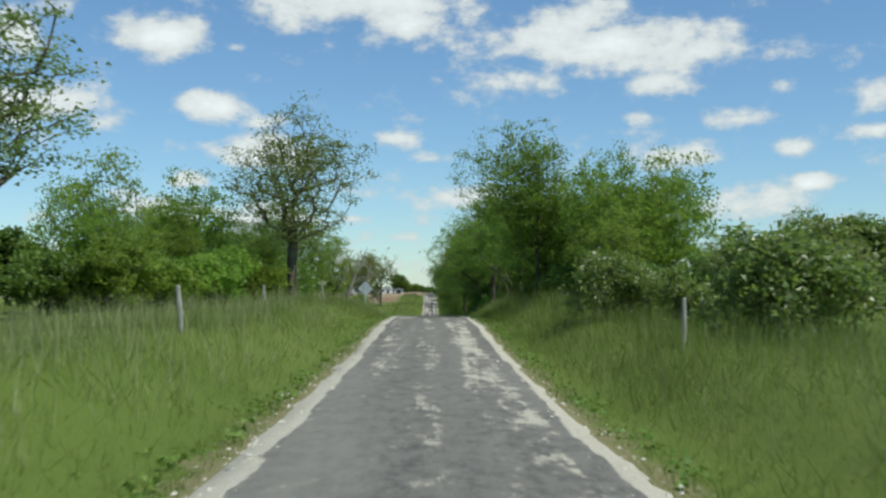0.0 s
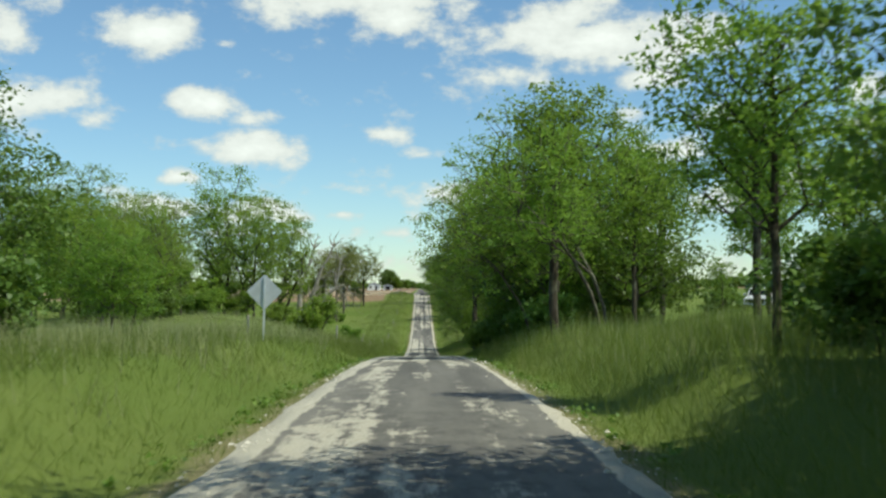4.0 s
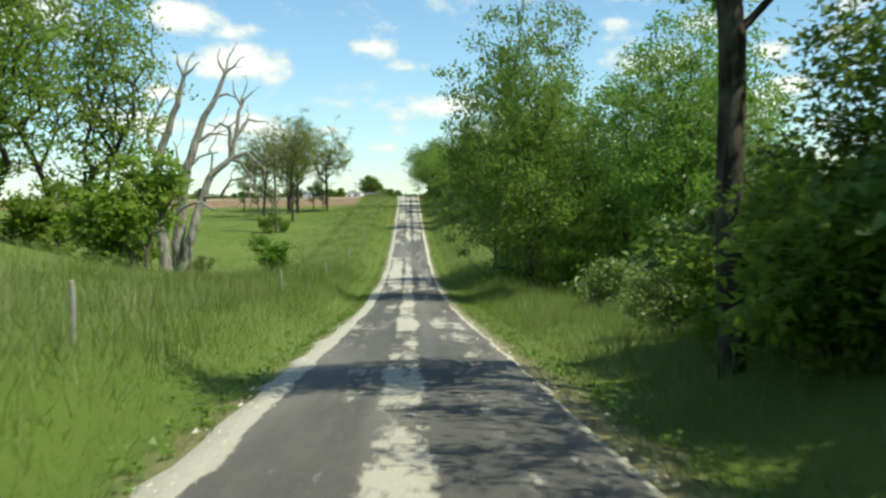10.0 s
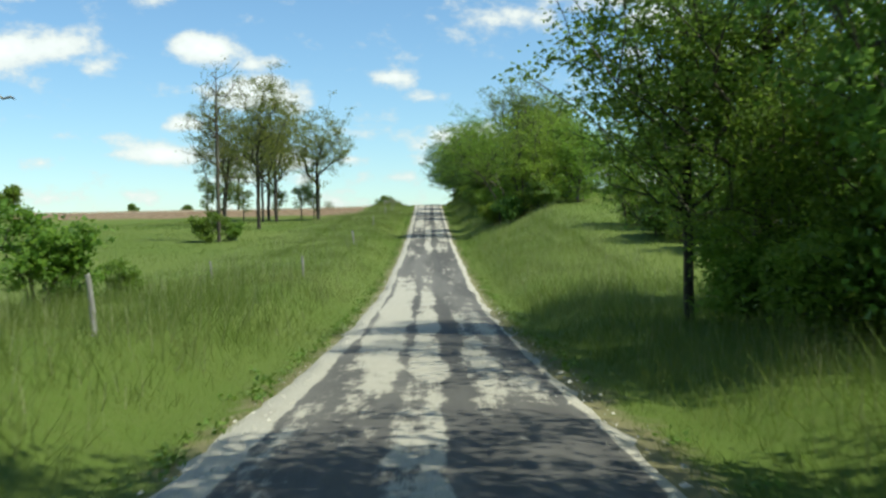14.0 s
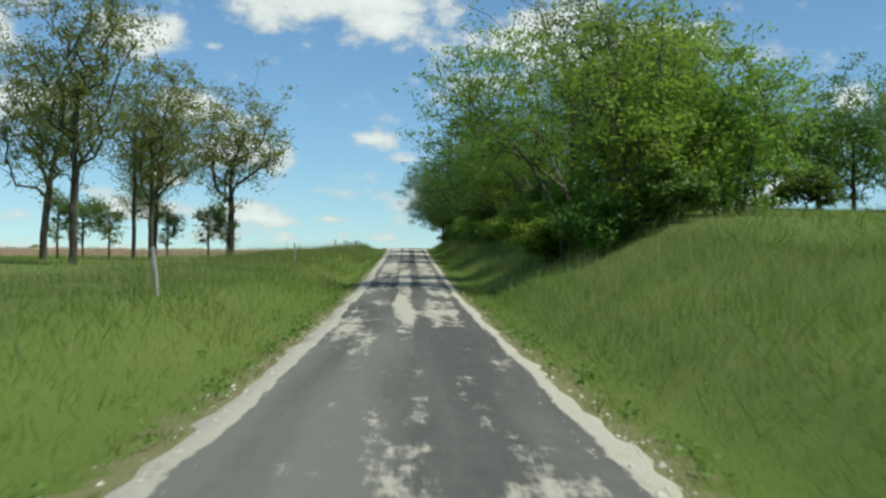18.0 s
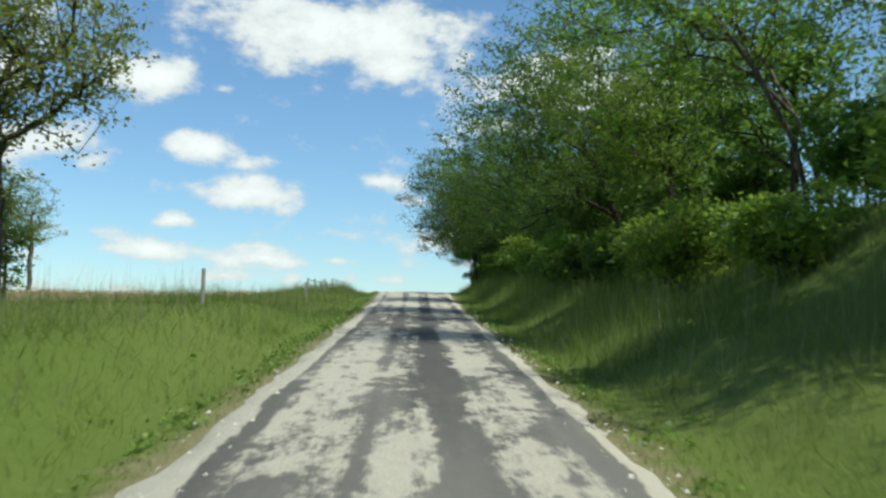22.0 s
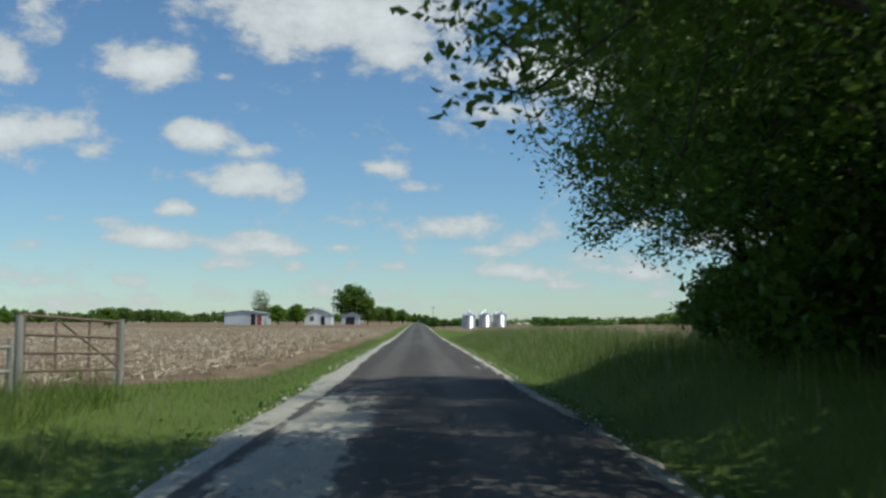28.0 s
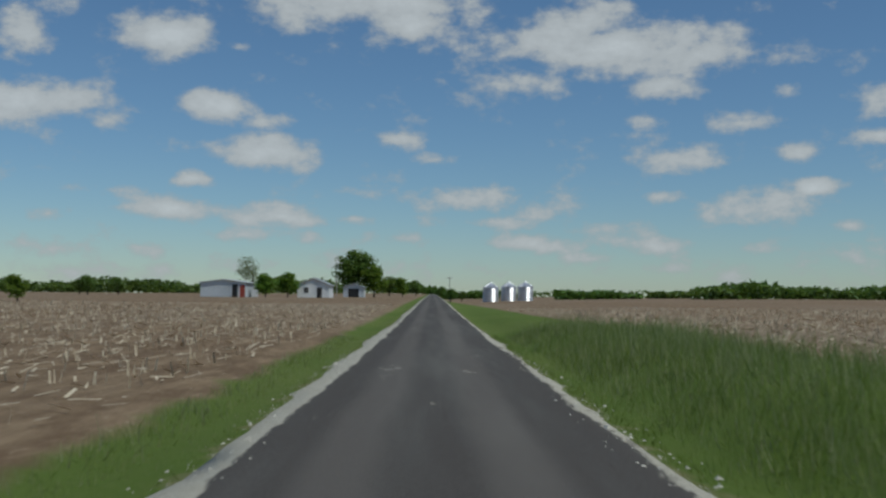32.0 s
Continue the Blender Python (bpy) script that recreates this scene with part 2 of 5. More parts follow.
def bark_material(name, dark, light):
    m, t, b = material(name, 0.9, 0.1)
    n = Net(t)
    furrow = n.noise(9, 6, 0.7, (1, 1, 0.18))
    patch = n.noise(1.3, 3)
    c = n.mix(n.span(furrow, 0.35, 0.65), dark, light)
    t.links.new(n.mix(n.span(patch, 0.45, 0.7, 0, 0.45), c, (0.20, 0.21, 0.15)), b.inputs["Base Color"])
    n.bump(b, furrow, 0.8, 0.05)
    return m


LEAF = leaf_material("leaf_green", (0.095, 0.165, 0.022), (0.155, 0.25, 0.036), (0.24, 0.345, 0.058), 0.6)
LEAF_LIGHT = leaf_material("leaf_light_green", (0.135, 0.22, 0.03), (0.205, 0.31, 0.045), (0.295, 0.395, 0.07), 0.62)
LEAF_DARK = leaf_material("leaf_dark_green", (0.055, 0.108, 0.018), (0.095, 0.17, 0.028), (0.15, 0.24, 0.042), 0.32)
LEAF_COTTON = leaf_material("leaf_glossy", (0.10, 0.19, 0.033), (0.16, 0.275, 0.05), (0.25, 0.37, 0.095), 0.6, 0.33)
LEAF_OLIVE = leaf_material("leaf_olive", (0.125, 0.115, 0.034), (0.195, 0.18, 0.052), (0.27, 0.25, 0.08), 0.55)
LEAF_GREY = leaf_material("leaf_grey_green", (0.10, 0.135, 0.035), (0.155, 0.20, 0.055), (0.23, 0.27, 0.09), 0.45)
BARK = bark_material("bark", (0.055, 0.045, 0.034), (0.15, 0.125, 0.095))
BARK_DARK = bark_material("bark_dark", (0.035, 0.028, 0.022), (0.095, 0.08, 0.06))
BARK_PALE = bark_material("dead_wood", (0.16, 0.14, 0.115), (0.40, 0.37, 0.32))


def blossom_material():
    m, t, b = material("blossom", 0.7, 0.2)
    n = Net(t)
    t.links.new(n.ramp(n.island(), [(0, (0.32, 0.34, 0.19)), (1, (0.55, 0.54, 0.38))]), b.inputs["Base Color"])
    return m


BLOSSOM = blossom_material()


def ground_material():
    m, t, b = material("meadow_and_stubble", 0.95, 0.1)
    n = Net(t)
    x, y, z = n.axes()
    big, fine = n.noise(0.07, 4), n.noise(2.2, 6, 0.7)
    grain = n.noise(14, 5, 0.8, (1, 0.6, 1))
    meadow = n.mix(n.span(big, 0.35, 0.65), (0.10, 0.152, 0.026), (0.15, 0.188, 0.046))
    meadow = n.mix(n.span(fine, 0.3, 0.75, 0, 0.8), meadow, (0.112, 0.155, 0.032))
    meadow = n.mix(n.span(grain, 0.5, 0.8, 0, 0.55), meadow, (0.24, 0.255, 0.105))
    verge = n.math("ADD", n.math("ABSOLUTE", x), n.math("MULTIPLY", n.math("SUBTRACT", n.noise(1.6, 4), 0.5), 1.4))
    meadow = n.mix(n.span(verge, 2.4, 1.9, 0, 0.75), meadow, (0.25, 0.21, 0.12))
    rows = n.noise(1.1, 5, 0.75, (1.6, 0.35, 1))
    soil = n.mix(n.span(rows, 0.35, 0.7), (0.17, 0.112, 0.066), (0.31, 0.222, 0.135))
    chaff = n.noise(6.5, 6, 0.85, (1, 0.5, 1))
    soil = n.mix(n.span(chaff, 0.60, 0.68), soil, (0.56, 0.47, 0.33))
    soil = n.mix(n.span(n.noise(0.05, 3, 0.5, (1, 0.3, 1)), 0.4, 0.7, 0, 0.4), soil, (0.30, 0.24, 0.17))
    wob = n.math("MULTIPLY", n.math("SUBTRACT", n.noise(0.5, 3), 0.5), 1.0)
    edge_l = n.span(n.math("ADD", n.math("ADD", x, n.span(y, 318, 335, 5.5, 0)), wob), -3.4, -3.9)
    edge_r = n.span(n.math("ADD", n.math("SUBTRACT", x, n.span(y, 320, 335, 30, 0)), wob), 6.9, 7.4)
    far = n.math("MAXIMUM", n.math("MULTIPLY", edge_l, n.span(y, 291, 297)), n.math("MULTIPLY", edge_r, n.span(y, 318, 330)))
    t.links.new(n.mix(far, meadow, soil), b.inputs["Base Color"])
    n.bump(b, n.math("ADD", grain, chaff), 0.6, 0.06)
    return m


GROUND = ground_material()


# how much pale gravel lies on the middle and on each half: way along the lane (in 400 m), amount
STREW_MIDDLE = [(0.0, 0.28), (0.06, 0.30), (0.085, 0.42), (0.10, 0.22), (0.16, 0.26), (0.19, 0.55), (0.22, 0.62), (0.26, 0.50), (0.29, 0.72), (0.36, 0.70), (0.41, 0.68),
                (0.45, 0.72), (0.49, 0.60), (0.515, 0.28), (0.545, 0.36), (0.57, 0.72), (0.62, 0.72), (0.65, 0.38), (0.70, 0.40), (0.722, 0.80), (0.76, 0.78), (0.785, 0.0)]
STREW_RIGHT = [(0.0, 0.38), (0.04, 0.44), (0.09, 0.45), (0.13, 0.34), (0.17, 0.32), (0.20, 0.56), (0.26, 0.46), (0.29, 0.26), (0.38, 0.30), (0.42, 0.54),
               (0.46, 0.46), (0.49, 0.20), (0.545, 0.22), (0.57, 0.54), (0.61, 0.66), (0.66, 0.62), (0.70, 0.54), (0.725, 0.80), (0.765, 0.70), (0.785, 0.0)]
STREW_LEFT = [(0.0, 0.20), (0.06, 0.22), (0.09, 0.42), (0.13, 0.40), (0.17, 0.48), (0.20, 0.58), (0.26, 0.46), (0.29, 0.24), (0.40, 0.28), (0.435, 0.75),
              (0.465, 1.0), (0.50, 0.66), (0.52, 0.18), (0.56, 0.42), (0.60, 0.32), (0.645, 0.50), (0.70, 0.48), (0.728, 0.82), (0.775, 0.82), (0.81, 0.60), (0.835, 0.0)]


def road_material():
    """Worn chip-seal with pale limestone gravel strewn along the middle and the edges."""
    m, t, b = material("worn_chip_seal", 0.9, 0.2)
    n = Net(t)
    x, y, z = n.axes()
    wig = n.math("MULTIPLY", n.math("SUBTRACT", n.noise(0.25, 3), 0.5), 0.3)
    wx = n.math("MULTIPLY", n.math("ADD", x, wig), n.span(y, 300, 315, 1.22, 1.05))
    way = n.span(y, 0, 400, 0, 1, False)

    def strip(centre, wide):
        return n.span(n.math("ABSOLUTE", n.math("SUBTRACT", wx, centre)), wide * 1.35, wide * 0.55)

    q = n.math("MULTIPLY", n.ramp(way, STREW_MIDDLE), strip(-0.08, 0.36))
    q = n.math("MAXIMUM", q, n.math("MULTIPLY", n.ramp(way, STREW_RIGHT), strip(1.2, 0.55)))
    q = n.math("MAXIMUM", q, n.math("MULTIPLY", n.ramp(way, STREW_LEFT), strip(-1.15, 0.6)))
    q = n.math("MAXIMUM", q, n.ramp(way, [(0.0, 0.0), (0.712, 0.0), (0.73, 0.5), (0.76, 0.48), (0.78, 0.0)]))
    apron = n.math("SUBTRACT", wx, n.math("MULTIPLY", n.span(y, 317, 328, 0, 0.18), n.span(y, 336, 348, 1, 0)))
    edge = n.math("MAXIMUM", n.span(apron, -1.70, -1.95), n.math("MULTIPLY", n.span(wx, 1.82, 2.06), n.span(y, 306, 318, 1, 0.75)))
    patch = n.noise(0.75, 6, 0.66, (1.9, 0.16, 1))
    fine = n.noise(4.5, 6, 0.8, (1, 0.42, 1))
    speck = n.noise(60, 3, 0.8)
    q = n.math("MAXIMUM", q, n.math("MULTIPLY", edge, 1.05))
    q = n.math("ADD", q, n.math("ADD", n.math("MULTIPLY", n.math("SUBTRACT", patch, 0.5), 2.0), n.math("MULTIPLY", n.math("SUBTRACT", fine, 0.5), 1.5)))
    q = n.math("ADD", q, n.math("MULTIPLY", n.math("SUBTRACT", n.noise(0.9, 5, 0.7, (1, 0.5, 1)), 0.5), 1.3))
    cover = n.span(q, 0.36, 0.68)
    tar = n.mix(n.span(speck, 0.35, 0.7), (0.058, 0.055, 0.050), (0.118, 0.112, 0.100))
    dust = n.noise(0.35, 4, 0.6, (2.2, 0.12, 1))
    dusty = n.mix(n.span(dust, 0.35, 0.7), tar, (0.175, 0.165, 0.142))
    dusty = n.mix(n.math("MULTIPLY", n.span(y, 40, 75, 0.55, 0.12), n.span(fine, 0.3, 0.6)), dusty, (0.25, 0.235, 0.20))
    tracks = n.span(n.math("ABSOLUTE", n.math("SUBTRACT", n.math("ABSOLUTE", n.math("ADD", wx, 0.05)), 0.78)), 0.5, 0.15)
    warm = n.mix(n.span(speck, 0.35, 0.7), (0.055, 0.048, 0.042), (0.125, 0.108, 0.092))
    new_tar = n.mix(n.math("MULTIPLY", tracks, 0.45), n.mix(n.span(dust, 0.35, 0.7, 0, 0.5), warm, dusty), (0.17, 0.15, 0.128))
    dusty = n.mix(n.span(y, 306, 316), dusty, new_tar)
    stone = n.mix(n.span(speck, 0.3, 0.7), (0.37, 0.34, 0.265), (0.60, 0.56, 0.45))
    stone = n.mix(n.span(fine, 0.45, 0.7, 0, 0.4), stone, (0.36, 0.31, 0.235))
    t.links.new(n.mix(n.math("MULTIPLY", cover, 0.92), dusty, stone), b.inputs["Base Color"])
    n.bump(b, n.math("ADD", speck, n.math("MULTIPLY", fine, 0.6)), 0.5, 0.02)
    return m


ROAD = road_material()


def simple(name, a, c, scale=6.0, rough=0.7, metal=0.0, stretch=(1, 1, 1), bump=0.2):
    m, t, b = material(name, rough, 0.3)
    n = Net(t)
    f, g = n.noise(scale, 6, 0.7, stretch), n.noise(scale * 0.13, 3)
    col = n.mix(n.span(f, 0.3, 0.7), a, c)
    col = n.mix(n.span(g, 0.4, 0.75, 0, 0.5), col, tuple(v * 0.7 for v in a))
    t.links.new(col, b.inputs["Base Color"])
    b.inputs["Metallic"].default_value = metal
    n.bump(b, f, bump, 0.01)
    return m


def grass_material():
    """Blades: green, with broad yellowish and darker sweeps across the meadow."""
    m, t, b = material("grass_blades", 0.6, 0.3)
    n = Net(t)
    base = n.ramp(n.island(), [(0.0, (0.088, 0.136, 0.02)), (0.5, (0.142, 0.190, 0.033)), (1.0, (0.215, 0.245, 0.066))])
    base = n.mix(n.span(n.noise(0.11, 4, 0.6), 0.45, 0.68, 0, 0.7), base, (0.225, 0.240, 0.078))
    base = n.mix(n.span(n.noise(0.32, 4, 0.6), 0.5, 0.72, 0, 0.5), base, (0.08, 0.14, 0.026))
    t.links.new(base, b.inputs["Base Color"])
    tr = t.nodes.new("ShaderNodeBsdfTranslucent")
    t.links.new(n.mix(0.5, base, (0.24, 0.36, 0.05)), tr.inputs["Color"])
    ms = t.nodes.new("ShaderNodeMixShader")
    ms.inputs[0].default_value = 0.45
    t.links.new(b.outputs[0], ms.inputs[1])
    t.links.new(tr.outputs[0], ms.inputs[2])
    t.links.new(ms.outputs[0], t.nodes["Material Output"].inputs["Surface"])
    return m


GRASS = grass_material()
GRASS_DRY = leaf_material("grass_seed_heads", (0.24, 0.25, 0.11), (0.31, 0.31, 0.16), (0.40, 0.38, 0.23), 0.3, 0.7)
WEED = leaf_material("broad_weeds", (0.08, 0.15, 0.02), (0.13, 0.21, 0.03), (0.2, 0.27, 0.05), 0.3)
GRAVEL = simple("limestone_chips", (0.46, 0.43, 0.36), (0.66, 0.62, 0.52), 20, 0.9)
CHAFF = simple("corn_stubble", (0.46, 0.37, 0.24), (0.66, 0.57, 0.42), 9, 0.9)
POST_WOOD = simple("weathered_wood", (0.26, 0.24, 0.21), (0.42, 0.40, 0.36), 14, 0.9, 0, (1, 1, 0.15), 0.5)
SIGN_METAL = simple("bare_aluminium", (0.55, 0.56, 0.57), (0.66, 0.67, 0.68), 3, 0.42, 0.6)
STEEL = simple("galvanised_steel", (0.62, 0.63, 0.64), (0.78, 0.79, 0.80), 4, 0.38, 0.7)
RUST = simple("rusty_pipe", (0.17, 0.11, 0.08), (0.30, 0.22, 0.17), 12, 0.85)
SIDING = simple("pale_metal_siding", (0.50, 0.53, 0.54), (0.60, 0.62, 0.63), 2, 0.6)
ROOF = simple("grey_roofing", (0.28, 0.30, 0.31), (0.40, 0.42, 0.43), 3, 0.6)
RED = simple("red_painted_boards", (0.28, 0.05, 0.035), (0.36, 0.08, 0.05), 5, 0.75)
WHITE = simple("white_paint", (0.72, 0.72, 0.70), (0.80, 0.80, 0.78), 4, 0.6)
# near-black colour holds the shade inside doorways, windows and the open shed
DARK = simple("shaded_opening", (0.02, 0.02, 0.022), (0.035, 0.035, 0.035), 3, 0.8)

# ---- mesh helpers ----


def mesh_of(name, verts, faces, mat, smooth=False):
    """A mesh from arrays: verts (n, 3); faces (m, k), all with k corners."""
    verts, faces = np.asarray(verts, np.float32), np.asarray(faces, np.int32)
    me = bpy.data.meshes.new(name)
    me.vertices.add(len(verts))
    me.vertices.foreach_set("co", verts.ravel())
    me.loops.add(faces.size)
    me.loops.foreach_set("vertex_index", faces.ravel())
    me.polygons.add(len(faces))
    me.polygons.foreach_set("loop_start", np.arange(len(faces), dtype=np.int32) * faces.shape[1])
    me.polygons.foreach_set("use_smooth", np.full(len(faces), smooth))
    me.materials.append(mat)
    me.update(calc_edges=True)
    return me


def child(name, me, parent, label=""):
    ob = new(name, me)
    ob.parent = parent
    return tagged(ob, label)


def part(name, bm, mat, parent, label="", smooth=False):
    me = bpy.data.meshes.new(name)
    for f in bm.faces:
        f.smooth = smooth
    bm.to_mesh(me)
    bm.free()
    me.materials.append(mat)
    return child(name, me, parent, label)


def thing(name, label, category, group="", m=None):
    ob = tagged(new(name), label, category, group)
    if m is not None:
        ob.matrix_world = m
    return ob


def box(bm, x0, x1, y0, y1, z0, z1, m=None, bevel=0.0):
    r = bmesh.ops.create_cube(bm, size=1.0)
    vs = r["verts"]
    for v in vs:
        v.co = Vector((x0 + (v.co.x + 0.5) * (x1 - x0), y0 + (v.co.y + 0.5) * (y1 - y0), z0 + (v.co.z + 0.5) * (z1 - z0)))
    if bevel:
        es = list({e for v in vs for e in v.link_edges})
        vs = list({v for f in bmesh.ops.bevel(bm, geom=es, offset=bevel, segments=1, affect="EDGES")["faces"] for v in f.verts} | {v for v in vs if v.is_valid})
    if m is not None:
        bmesh.ops.transform(bm, matrix=m, verts=vs)


def rod(bm, a, b, r0, r1=None, n=8):
    """A tapered round bar from a to b."""
    a, b = Vector(a), Vector(b)
    r1 = r0 if r1 is None else r1
    q = (b - a).to_track_quat("Z", "Y").to_matrix().to_4x4()
    bmesh.ops.create_cone(bm, cap_ends=True, segments=n, radius1=r0, radius2=r1, depth=(b - a).length,
                          matrix=Matrix.Translation((a + b) / 2) @ q)


def step(v, a, b):
    u = np.clip((np.asarray(v, float) - a) / (b - a), 0, 1)
    return u * u * (3 - 2 * u)


# ---- the ground ----
BANK_Y = [-80, 0, 30, 60, 75, 100, 115, 128, 142, 158, 166, 176, 190, 200, 212, 232, 250, 268, 281, 300, 320, 345, 400, 5200]
LEFT = [0.3, 0.3, 0.4, 0.6, 0.9, 1.7, 2.7, 3.3, 2.9, 1.7, 1.0, 0.6, 0.1, 0.2, 0.4, 0.6, 0.6, 0.1, -0.35, -0.25, -0.2, -0.05, 0.0, 0.0]
RIGHT = [0.4, 0.5, 0.6, 0.9, 1.0, 0.9, 0.6, 0.2, 0.1, 0.2, 0.2, 0.2, 0.5, 1.0, 1.8, 2.6, 3.3, 3.1, 2.6, 1.8, 1.2, 0.75, 0.3, 0.3]


def lumps(x, y):
    return (0.10 * np.sin(x * 0.55 + 1.3 * np.sin(y * 0.21)) * np.sin(y * 0.43 + 0.8 * np.sin(x * 0.3))
            + 0.05 * np.sin(x * 1.7 + y * 0.9) * np.sin(y * 1.3 - x * 0.6))


def ground_z(x, y):
    x, y = np.asarray(x, float), np.asarray(y, float)
    d = np.abs(x)
    left, right = spline(BANK_Y, LEFT, y), spline(BANK_Y, RIGHT, y)
    near_l = 0.75 - 0.68 * step(y, 268, 288)
    near_r = np.minimum(0.7, right)
    side = np.where(x < 0, near_l * step(d, 2.2, 4.5) + (left - near_l) * step(d, 4.5, 15), near_r * step(d, 2.2, 4.5) + (right - near_r) * step(d, 4.5, 9.5))
    z = road_z(y) + side - 0.05 - 0.14 * step(d, 2.15, 2.75) * (1 - step(d, 3.2, 4.6)) + lumps(x, y) * step(d, 2.6, 5) * (1 - 0.75 * step(y, 300, 330))
    z = z + 0.12 * np.exp(-((x + 4.7) / 1.2) ** 2 - ((y - 317) / 8) ** 2)
    z = z + 0.1 * np.exp(-((x + 6.9) / 2.3) ** 2 - ((y - 321) / 9.5) ** 2) + 0.9 * step(x, 6, 30) * step(y, 380, 600)
    z = z - 0.24 * step(-x, 2.5, 4.5) * np.exp(-((y - 303) / 10) ** 2)
    z = z + 2.6 * step(-x, 14, 21) * np.exp(-((y - 158) / 15) ** 2)
    z = z + 2.4 * step(x, 10, 21) * np.exp(-((y - 114) / 22) ** 2)
    plain = 1.15 + 0.7 * step(x, 10, 250) * step(y, 300, 420) + 1.35 * step(y, 380, 680)
    return z + (plain - z) * step(d, 40, 170)


def grade(a, b, first, grow):
    out, s = [a], first
    while out[-1] + s < b:
        out.append(out[-1] + s)
        s *= grow
    return out + [b]


gx = np.array(sorted({-v for v in grade(2.0, 4800, 0.45, 1.11)} | set(grade(2.0, 4800, 0.45, 1.11)) | {-1.0, 0.0, 1.0}))
gy = np.array([-4500, -1500, -500, -200, -100, -60, -40] + list(np.arange(-30, 372, 1.25)) + grade(373, 4900, 1.5, 1.12))
X, Y = np.meshgrid(gx, gy)
V = np.stack([X, Y, ground_z(X, Y)], -1).reshape(-1, 3)
nx, ny = len(gx), len(gy)
I = (np.arange(ny - 1)[:, None] * nx + np.arange(nx - 1)[None]).ravel()
ground = tagged(new("ground", mesh_of("ground", V, np.stack([I, I + 1, I + nx + 1, I + nx], 1), GROUND, True)),
                "rolling green meadow giving way to harvested brown corn stubble", "ground", kind="structure")

# the lane: a cambered sheet with a broken edge, lying on the ground
ry = np.concatenate([[-400, -200, -100], np.arange(-60, 380, 0.5), np.array(grade(380, 1500, 0.6, 1.1))])
rng = np.random.default_rng(4)


def ragged_edge(n, amp):
    a = rng.normal(0, 1, n)
    k = np.array([1, 2, 3, 2, 1]) / 9
    return amp * (np.convolve(a, k, "same") + 0.5 * a)


across = np.array([-1, -0.93, -0.8, -0.6, -0.4, -0.2, 0, 0.2, 0.4, 0.6, 0.8, 0.93, 1])
half = 2.28
RXg, RYg = np.meshgrid(across * half, ry)
RXg = RXg * (0.82 + 0.13 * step(RYg, 300, 315)) - 0.09 * step(RYg, 50, 75) * (1 - step(RYg, 180, 205))
RXg[:, 0] += ragged_edge(len(ry), 0.10)
RXg[:, -1] += ragged_edge(len(ry), 0.10)
camber = 0.045 * (1 - (RXg / half) ** 2)
RZg = road_z(RYg) + camber + 0.008
RZg[:, 0] = RZg[:, -1] = road_z(ry) - 0.09
nx, ny = len(across), len(ry)
I = (np.arange(ny - 1)[:, None] * nx + np.arange(nx - 1)[None]).ravel()
tagged(new("road", mesh_of("road", np.stack([RXg, RYg, RZg], -1).reshape(-1, 3), np.stack([I, I + 1, I + nx + 1, I + nx], 1), ROAD, True)),
       "narrow worn grey chip-seal lane with pale gravel strips", "road", kind="structure")

# ---- trees ----


def skeleton(r, targets, trunk, wiggle=0.12, hug=0.9):
    """Branches that leave the trunk and each other along the parent's line and arch to each target. Returns node places, parents, loads and tips."""
    pos, par = [Vector(p) for p in trunk], [i - 1 for i in range(len(trunk))]
    way = [tuple((pos[min(i + 1, len(pos) - 1)] - pos[max(i - 1, 0)]).normalized()) for i in range(len(pos))]
    arr = np.array(trunk, float)
    order = np.argsort([np.min(np.linalg.norm(np.array(trunk) - t, axis=1)) for t in targets])
    tips = []
    for i in order:
        t = targets[i]
        flat = np.linalg.norm(arr[:, :2] - t[:2], axis=1)
        d = np.linalg.norm(arr - t, axis=1) + hug * np.maximum(0, arr[:, 2] - t[2] + 0.55 * flat)
        to = t - arr
        ahead = np.sum(np.array(way) * to, axis=1) / (np.linalg.norm(to, axis=1) + 1e-6)
        k = int(np.argmin(d * (1 + 0.45 * (1 - ahead))))
        a, b = pos[k], Vector(t)
        span = (b - a).length
        mid = a + Vector(way[k]) * span * 0.28 + (b - a) * 0.25
        n = max(1, int(span / 0.9))
        last, add, was = k, [], a
        for j in range(1, n + 1):
            u = j / n
            p = a * (1 - u) ** 2 + mid * (2 * u * (1 - u)) + b * u * u
            if j < n:
                p = p + Vector(r.normal(0, wiggle * 0.5, 3))
            pos.append(p)
            par.append(last)
            way.append(tuple((p - was).normalized()))
            was, last = p, len(pos) - 1
            add.append(p)
        arr = np.vstack([arr, np.array(add)])
        tips.append(last)
    load = np.zeros(len(pos))
    for t in tips:
        load[t] += 1
    for i in range(len(pos) - 1, 0, -1):
        load[par[i]] += load[i]
    return np.array([tuple(p) for p in pos]), par, load, tips


def tubes(pos, par, load, thick, power=0.5, thin=0.012):
    """Tapered limbs along the skeleton: stout ones with six sides, twigs with three."""
    rad = np.maximum(thin, thick * (load / load[0]) ** power)
    stout = [i for i in range(1, len(pos)) if rad[i] > 0.035]
    slim = [i for i in range(1, len(pos)) if rad[i] <= 0.035]
    return [limbs(pos, par, rad, ids, n) for ids, n in ((stout, 6), (slim, 3)) if ids]


